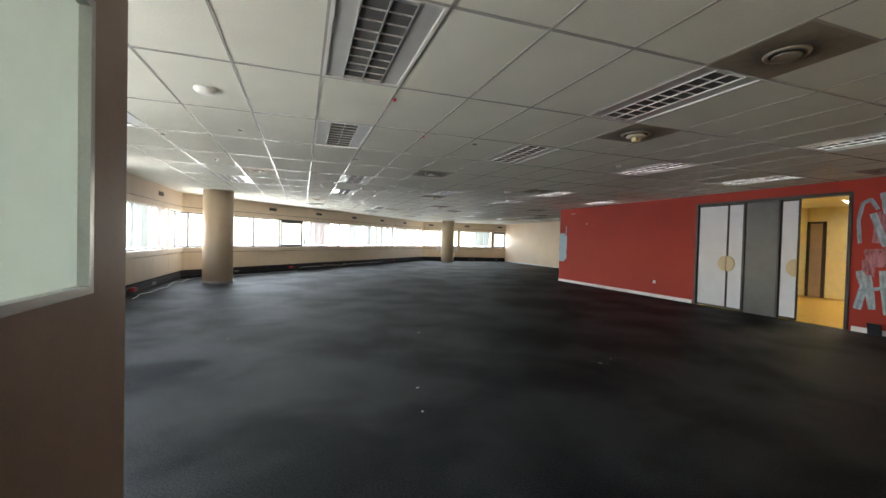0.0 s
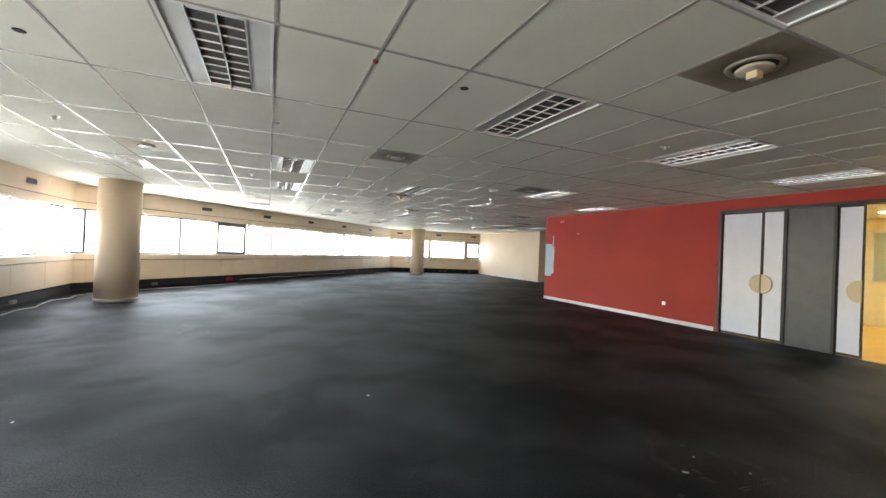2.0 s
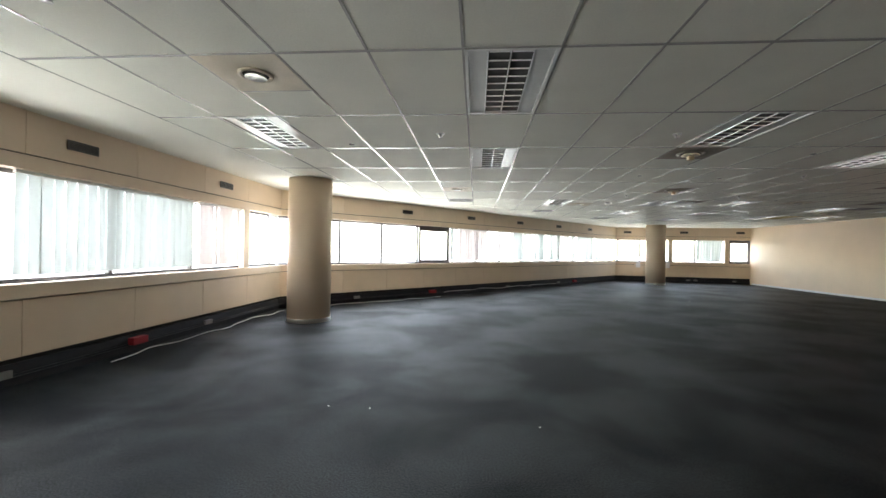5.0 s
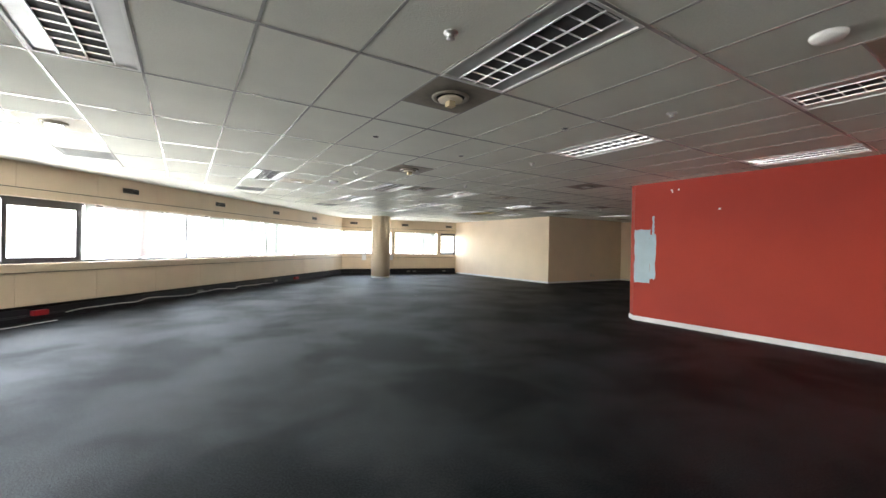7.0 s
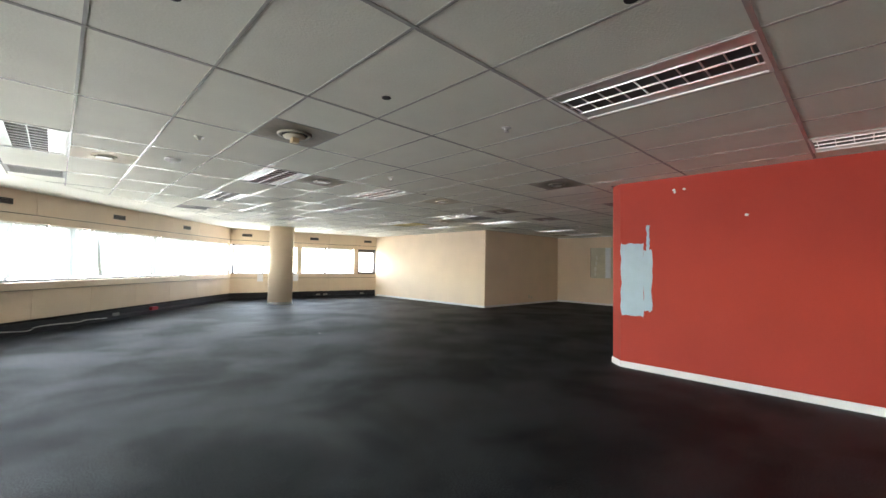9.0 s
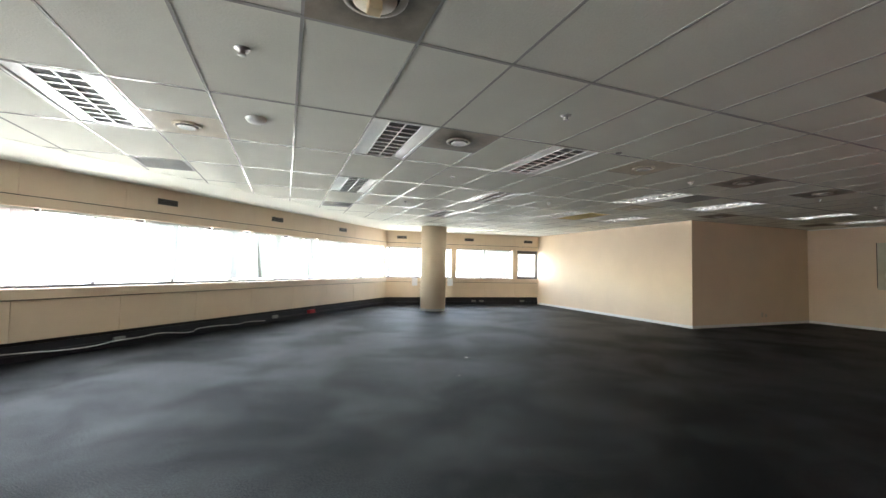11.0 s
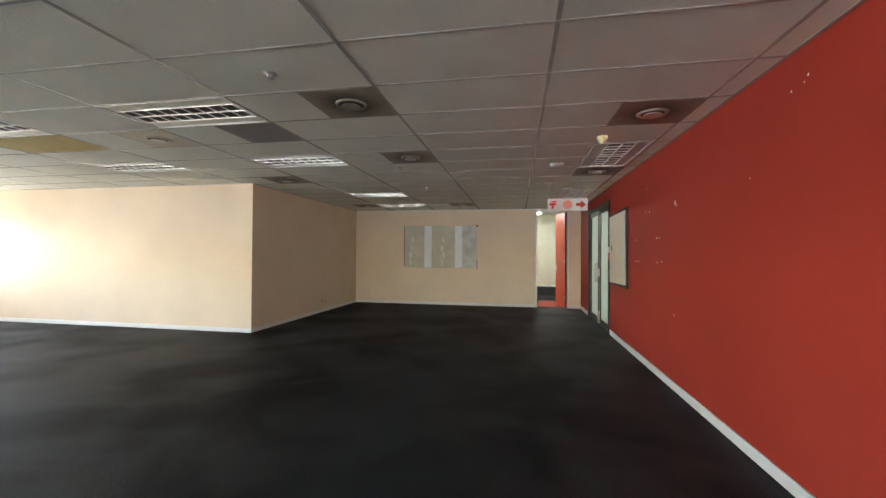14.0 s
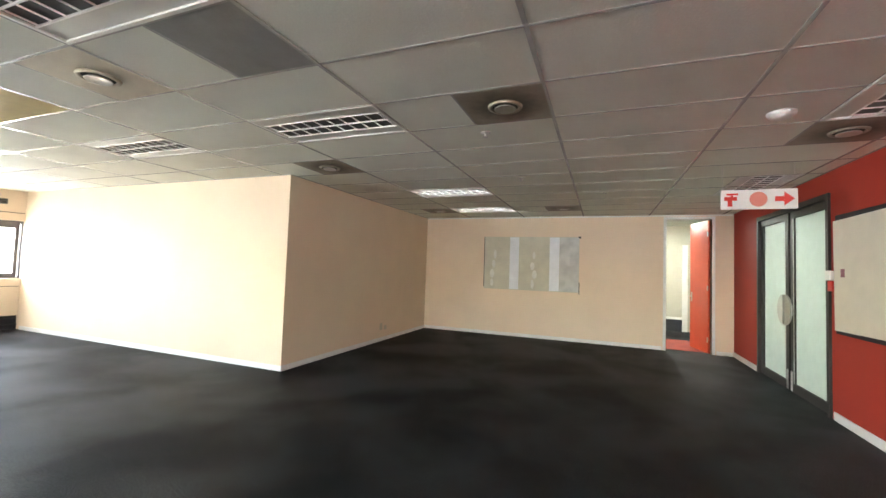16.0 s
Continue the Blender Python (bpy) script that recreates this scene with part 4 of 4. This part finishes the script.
boxes("bead", M_CHROME, en, (0.005, L0, Z0, 0.027, L0 + 0.018, Z1), (0.005, L1 - 0.018, Z0, 0.027, L1, Z1), (0.005, L0 + 0.018, Z0, 0.027, L1 - 0.018, Z0 + 0.018), (0.005, L0 + 0.018, Z1 - 0.018, 0.027, L1 - 0.018, Z1), label="grey metal glazing bead")
boxes("handle", M_CHROME, en, (-0.06, 0.9, 1.0, -0.022, 0.92, 1.02), (-0.065, 0.8, 1.0, -0.05, 0.92, 1.02))
ef = thing("door_frame_entrance", pose(0, SOUTH, 0), "brown entrance door frame", "door frame", kind="structure")
boxes("jamb", M_BROWN, ef, (-2.44, -T - 0.01, 0, -2.385, 0.01, 2.1))
boxes("jamb", M_BROWN, ef, (-0.80, -T - 0.01, 0, -0.745, 0.01, 2.1))
boxes("head", M_BROWN, ef, (-2.44, -T - 0.01, 2.1, -0.745, 0.01, 2.15))

# ---- boards, patches and signs ----
wb = thing("pinboard", pose(0, RED_Y, 0), "cream board slipped askew on a black frame", "board")
boxes("frame", M_BLACK, wb, (11.34, 0.002, 0.88, 12.40, 0.02, 2.07))
face = boxes("face", M_BOARD, wb, (-0.5, 0, -0.55, 0.5, 0.012, 0.55), bevel=0.003)
face.matrix_basis = pose(11.90, 0.024, 1.47, 0, 1.0, 0)
boxes("sticker", M_GRAFF_PINK, face, (0.3, 0.0125, -0.02, 0.37, 0.0135, 0.06), label="small pink sticker")
cp = thing("call_point", pose(12.47, RED_Y, 1.38), "white and red fire alarm call point by the glass doors", "alarm")
boxes("box", M_WHITE, cp, (-0.05, 0.001, 0.03, 0.05, 0.06, 0.13), bevel=0.006)
boxes("plate", M_SIGNRED, cp, (-0.045, 0.001, -0.08, 0.045, 0.04, 0.025), bevel=0.005)

pt = thing("bare_wall_patch", pose(EAST_X, 0, 0), "unpainted wall patch where a board was removed", "wall patch")
boxes("plasterboard", M_RAW, pt, (-0.005, 12.07, 0.99, -0.001, 14.06, 2.13))
for y0, y1 in ((12.46, 12.66), (13.30, 13.50)):
    boxes("filler_strip", M_FILLER, pt, (-0.008, y0, 1.0, -0.0055, y1, 2.12), label="white strip of jointing filler")
rng = random.Random(4)
for y in (12.3, 12.98, 13.85):
    for k in range(4):
        bm = bmesh.new()
        bmesh.ops.create_circle(bm, cap_ends=True, segments=10, radius=0.06, matrix=Matrix.Translation((-0.0065, y + rng.uniform(-0.04, 0.04), 1.1 + 0.22 * k + rng.uniform(-0.04, 0.04))) @ Matrix.Rotation(radians(-90), 4, "Y") @ Matrix.Diagonal((rng.uniform(0.8, 1.8), rng.uniform(0.5, 0.9), 1, 1)))
        part("filler_dab", bm, M_DAB, pt)
boxes("grey_skim", M_SKIM, pt, (-0.0075, 12.075, 1.0, -0.0055, 12.455, 2.12), label="thin grey skim of filler")
boxes("torn_edge", M_DARK, pt, (-0.006, 14.06, 1.03, -0.001, 14.075, 2.13), (-0.006, 12.055, 0.96, -0.001, 12.07, 1.2), (-0.006, 12.04, 2.1, -0.001, 12.09, 2.14))
bm = bmesh.new()


def slab_patch(name, mat, parent, y0, z0, y1, z1, ragged, seed, x):
    """A thin painted patch with an uneven brushed edge, on the wall x."""
    r = random.Random(seed)
    b = bmesh.new()
    pts = []
    n = 9
    for k in range(n):
        pts.append((y0 + (y1 - y0) * k / n, z0 + r.uniform(-ragged, ragged)))
    for k in range(n):
        pts.append((y1 + r.uniform(-ragged, ragged), z0 + (z1 - z0) * k / n))
    for k in range(n):
        pts.append((y1 - (y1 - y0) * k / n, z1 + r.uniform(-ragged, ragged)))
    for k in range(n):
        pts.append((y0 + r.uniform(-ragged, ragged), z1 - (z1 - z0) * k / n))
    lo, hi = [b.verts.new((x - 0.001, y, z)) for y, z in pts], [b.verts.new((x - 0.004, y, z)) for y, z in pts]
    b.faces.new(hi[::-1])
    for k in range(len(pts)):
        c = (k + 1) % len(pts)
        b.faces.new((lo[k], lo[c], hi[c], hi[k]))
    bmesh.ops.recalc_face_normals(b, faces=b.faces)
    return part(name, b, mat, parent)


bm.free()
bp = thing("blue_paint_patch", pose(0, 0, 0), "pale blue paint patch with a brushed streak on red", "paint patch")
slab_patch("patch", M_BLUEPAINT, bp, 8.93, 0.72, 9.228, 1.71, 0.012, 1, RED_X)
slab_patch("streak", M_BLUEPAINT, bp, 8.82, 0.80, 8.925, 1.62, 0.012, 2, RED_X)
slab_patch("streak", M_BLUEPAINT, bp, 8.845, 1.6, 8.885, 1.95, 0.012, 3, RED_X - 0.0005)

# washed graffiti on the red west wall: strokes as (y, z) runs
gr = thing("graffiti", pose(RED_X, 0, 0), "half-scrubbed pale blue and pink graffiti strokes", "graffiti")


def stroke(mat, width, *pts):
    b = bmesh.new()
    r = random.Random(int(abs(pts[0][0]) * 1000 + pts[0][1] * 77))
    lift = 0.0015 + 0.00035 * len(gr.children)
    left, right = [], []
    fine = []
    for p, q in zip(pts, pts[1:]):
        for k in range(5):
            fine.append((p[0] + (q[0] - p[0]) * k / 5, p[1] + (q[1] - p[1]) * k / 5))
    fine.append(pts[-1])
    for k, p in enumerate(fine):
        a, c = fine[max(0, k - 1)], fine[min(len(fine) - 1, k + 1)]
        d = Vector((c[0] - a[0], c[1] - a[1])).normalized()
        w = width / 2 * r.uniform(0.84, 1.04) * (0.9 if k in (0, len(fine) - 1) else 1.0)
        left.append(b.verts.new((-lift, p[0] - d.y * w, p[1] + d.x * w)))
        right.append(b.verts.new((-lift, p[0] + d.y * w, p[1] - d.x * w)))
    uv, run = b.loops.layers.uv.new("brush"), r.uniform(0, 9)
    for k in range(len(fine) - 1):
        step = math.dist(fine[k], fine[k + 1])
        face = b.faces.new((left[k], left[k + 1], right[k + 1], right[k]))
        for loop, at in zip(face.loops, ((0, run), (0, run + step), (width, run + step), (width, run))):
            loop[uv].uv = at
        run += step
    part("stroke", b, mat, gr)


BL, PK, DB, HZ = M_GRAFF_BLUE, M_GRAFF_PINK, M_GRAFF_DEEP, M_GRAFF_HAZE
stroke(PK, 0.2, (0.42, 2.01), (0.45, 1.60), (0.50, 1.21))
stroke(PK, 0.2, (0.24, 2.06), (0.31, 1.50), (0.42, 1.17))
stroke(PK, 0.3, (0.69, 1.39), (0.67, 1.09))
stroke(PK, 0.18, (0.60, 1.99), (0.67, 1.48))
stroke(PK, 0.15, (0.06, 2.00), (0.02, 1.51), (0.12, 1.20))
stroke(PK, 0.12, (0.35, 1.06), (0.26, 0.85))
stroke(PK, 0.16, (0.79, 1.21), (0.75, 0.92))
stroke(PK, 0.2, (-0.79, 1.89), (-0.91, 1.54), (-1.00, 1.23))
stroke(PK, 0.1, (-0.91, 1.95), (-0.93, 1.68))
stroke(PK, 0.09, (-1.15, 1.64), (-1.19, 1.38))
stroke(PK, 0.2, (0.29, 2.08), (0.12, 2.02))
stroke(BL, 0.06, (0.89, 1.48), (0.92, 1.86), (0.87, 2.15), (0.77, 2.20), (0.68, 2.03))
stroke(BL, 0.1, (0.62, 2.30), (0.57, 1.96))
stroke(BL, 0.1, (0.74, 1.97), (0.57, 1.43))
stroke(BL, 0.12, (0.89, 0.38), (0.81, 0.78), (0.88, 1.02))
stroke(BL, 0.11, (0.70, 0.40), (0.77, 0.95))
stroke(BL, 0.11, (0.51, 0.34), (0.59, 1.04))
stroke(BL, 0.06, (0.87, 0.68), (0.55, 0.77))
stroke(BL, 0.07, (0.07, 1.96), (0.21, 1.68), (0.31, 1.47))
stroke(BL, 0.2, (-0.10, 1.93), (-0.09, 1.51), (-0.06, 1.00))
stroke(BL, 0.16, (0.02, 1.40), (-0.06, 0.97))
stroke(BL, 0.15, (-0.06, 0.95), (-0.30, 1.27), (-0.52, 1.65))
stroke(BL, 0.14, (0.10, 0.82), (-0.21, 0.92), (-0.64, 1.36))
stroke(BL, 0.13, (-0.14, 1.94), (-0.16, 1.59))
stroke(BL, 0.08, (0.14, 0.94), (0.11, 0.76), (0.03, 0.58))
stroke(BL, 0.09, (0.15, 1.31), (0.14, 1.05))
stroke(BL, 0.07, (-0.78, 1.86), (-0.75, 1.45), (-0.74, 1.22), (-0.81, 1.05))
stroke(BL, 0.13, (-0.99, 1.16), (-1.03, 0.98), (-1.08, 0.73))
stroke(BL, 0.09, (-1.30, 1.91), (-1.34, 1.14), (-1.37, 0.53))
stroke(BL, 0.07, (-1.28, 1.42), (-1.18, 1.25), (-1.24, 1.04), (-1.35, 0.84))
stroke(BL, 0.03, (-1.24, 1.90), (-1.12, 1.78), (-1.06, 1.58))
stroke(BL, 0.04, (-0.68, 0.86), (-0.95, 0.90))
stroke(DB, 0.13, (-0.51, 1.82), (-0.62, 1.68))
stroke(DB, 0.09, (-0.38, 1.67), (-0.43, 1.76))
stroke(HZ, 0.4, (-1.40, 1.60), (-1.50, 1.28), (-1.48, 0.99))

# loose square leaning on the wall beside the doors
lp = boxes("carpet_tile", M_BLACK, None, (-0.085, -0.012, 0, 0.085, 0.012, 0.19), bevel=0.003)
lp.matrix_world = pose(RED_X - 0.075, 0.62, 0.004, 14, 0, -90)
tagged(lp, "small black square leaning against the skirting", "carpet tile")

# wall socket marks and filled screw holes
def small_plate(name, m, w, h, mat, label, category):
    o = boxes(name, mat, None, (-w / 2, -0.012, -h / 2, w / 2, -0.001, h / 2), bevel=0.003)
    o.matrix_world = m
    tagged(o, label, category)


small_plate("wall_socket", pose(RED_X, 5.02, 0.4, 0, 0, -90), 0.08, 0.08, M_WHITE, "small white socket on the red wall", "socket")
small_plate("wall_socket", pose(13.82, BOX_Y, 0.27), 0.08, 0.12, M_PALEPLATE, "cream socket low on the bay wall", "socket")
small_plate("wall_socket", pose(13.98, BOX_Y, 0.24), 0.08, 0.08, M_PALEPLATE, "cream socket low on the bay wall", "socket")
HOLES_N = ((9.57, 1.91), (9.53, 1.88), (10.53, 1.91), (10.38, 1.90), (10.50, 2.20), (10.96, 1.29), (10.83, 1.29), (10.12, 1.29), (9.96, 1.30), (10.04, 1.57), (10.13, 1.57), (10.93, 1.57), (8.22, 1.91), (7.68, 2.35), (7.79, 2.34), (7.65, 2.38), (9.6, 0.76))
for x, z in HOLES_N:
    bm = bmesh.new()
    bmesh.ops.create_icosphere(bm, subdivisions=1, radius=0.024 if (x, z) == (9.57, 1.91) else (0.0125 if x > 8.5 else 0.007), matrix=Matrix.Translation((x, RED_Y, z)) @ Matrix.Diagonal((rng.uniform(0.7, 1.3), 0.25, rng.uniform(0.7, 1.4), 1)))
    tagged(part("filled_screw_hole", bm, M_FILLER), "white filler dab in an old screw hole", "filler dab", "filled screw holes")
for y, z in ((8.55, 2.39), (8.43, 2.39), (8.54, 2.36), (7.79, 2.01)):
    bm = bmesh.new()
    bmesh.ops.create_icosphere(bm, subdivisions=1, radius=0.018, matrix=Matrix.Translation((RED_X, y, z)) @ Matrix.Diagonal((0.3, rng.uniform(0.7, 1.3), 1, 1)))
    tagged(part("filled_screw_hole", bm, M_FILLER), "white filler dab in an old screw hole", "filler dab", "filled screw holes")

# hanging sign
SIGN = (12.05, 10.19, 2.20)
sg = thing("fire_sign", pose(*SIGN), "white hanging fire equipment sign with red symbols", "sign")
boxes("board", M_WHITE, sg, (-0.012, -0.32, -0.1, 0.012, 0.32, 0.1), bevel=0.004)
for y in (-0.30, 0.30):
    boxes("hanger", M_CHROME, sg, (-0.002, y - 0.002, 0.1, 0.002, y + 0.002, H - SIGN[2]))
for face_x in (-0.0135,):
    bm = bmesh.new()
    bmesh.ops.create_circle(bm, cap_ends=True, segments=28, radius=0.075, matrix=Matrix.Translation((face_x, 0, 0)) @ Matrix.Rotation(radians(-90), 4, "Y"))
    part("disc", bm, M_FADED, sg, "faded red disc")
    bm = bmesh.new()
    f = [bm.verts.new((face_x, -0.21 - u, v)) for u, v in ((-0.075, -0.025), (0.0, -0.025), (0.0, -0.07), (0.085, 0.0), (0.0, 0.07), (0.0, 0.025), (-0.075, 0.025))]
    bm.faces.new(f)
    part("arrow", bm, M_SIGNRED, sg, "red arrow")
    bm = bmesh.new()
    box(bm, face_x, 0.18, -0.01, face_x + 0.001, 0.29, 0.03), box(bm, face_x, 0.22, -0.07, face_x + 0.001, 0.26, -0.01), box(bm, face_x, 0.17, 0.045, face_x + 0.001, 0.27, 0.065), box(bm, face_x, 0.215, 0.03, face_x + 0.001, 0.235, 0.045)
    part("hose_symbol", bm, M_SIGNRED, sg, "red hose reel tap symbol")

# ---- cables, sockets and scraps along the windows ----
def on_wall(m, s, y, z):
    return tuple(m @ Vector((s, y, z)))


rng = random.Random(11)
for m, a, b, off, label in ((m_w0, 6.5 - Y0, 13.55, -0.12, ""), (m_w1, 0.2, 4.4, -0.2, ""), (m_w1, 4.6, 10.5, -0.05, "")):
    n = int((b - a) / 0.33)
    pts = [on_wall(m, a + (b - a) * k / n, off + rng.uniform(-0.16, 0.06), 0.009 if off < -0.1 else 0.09 + rng.uniform(0, 0.03)) for k in range(n + 1)]
    tagged(tube("cable", pts, 0.007, M_CABLE), "loose white cable lying along the skirting", "cable", "loose cables")
for m, s in ((m_w0, 4.3 - Y0), (m_w0, 7.05 - Y0), (m_w1, 4.35), (m_w1, 12.2)):
    o = boxes("red_socket", M_REDBOX, None, (-0.11, -0.05, 0.083, 0.11, 0.034, 0.17), bevel=0.006)
    o.matrix_world = m @ Matrix.Translation((s, 0, 0))
    tagged(o, "dark red power socket in the skirting trunking", "socket", "skirting sockets")
for m, s in ((m_w0, 5.6 - Y0), (m_w0, 8.4 - Y0), (m_w1, 1.9), (m_w1, 7.8), (m_w1, 11.0), (m_w2, 3.5), (m_w2, 3.2), (m_w2, 5.1)):
    o = boxes("socket", M_GREYTILE, None, (-0.08, -0.008, 0.083, 0.08, 0.034, 0.15), bevel=0.004)
    o.matrix_world = m @ Matrix.Translation((s, 0, 0))
    tagged(o, "grey power socket in the skirting trunking", "socket", "skirting sockets")
for s in (1.0, 2.28):
    o = boxes("paper_flap", M_PAPER, None, (-0.1, -0.045, 0.66, 0.1, -0.034, 0.94), bevel=0.002)
    o.matrix_world = m_w2 @ Matrix.Translation((s, 0, 0))
    tagged(o, "white card hanging down from the window sill", "card", "cards on the sill")
for k, (x, y) in enumerate(((1.3, 0.5), (1.55, 0.62), (1.7, 0.35), (-0.9, 0.3), (-1.0, -0.2), (-2.3, 5.6), (-1.95, 5.6), (-1.5, 8.1), (-0.6, 5.4), (4.9, 14.2), (4.4, 13.3), (-2.8, 2.6), (-0.3, 2.4))):
    bm = bmesh.new()
    r = 0.007 + 0.007 * rng.random()
    bmesh.ops.create_icosphere(bm, subdivisions=1, radius=r, matrix=Matrix.Diagonal((1.8, 1.0, 0.25, 1)))
    o = part("scrap", bm, M_DEBRIS)
    o.matrix_world = pose(x, y, r * 0.24, 0, 0, rng.uniform(0, 180))
    tagged(o, "small pale scrap of paper on the carpet", "scrap", "scraps on the carpet")
ch = thing("chalk_scuff", pose(0, 0, 0), "pale dusty scuff on the carpet", "scuff")
for k in range(16):
    bm = bmesh.new()
    x, y = 1.45 + rng.gauss(0, 0.25), 0.45 + rng.gauss(0, 0.22)
    bmesh.ops.create_circle(bm, cap_ends=True, segments=9, radius=rng.uniform(0.02, 0.07), matrix=Matrix.Translation((x, y, 0.0015 + 0.0003 * k)) @ Matrix.Rotation(rng.uniform(0, 3), 4, "Z") @ Matrix.Diagonal((1.6, 0.7, 1, 1)))
    part("smudge", bm, M_SCUFF, ch)

# ---- outside ----
g = boxes("ground", M_GROUND, None, (-3000, -3000, -16.5, 3000, 3000, -16))
structure(g, "hazy town ground far below the windows", "ground")
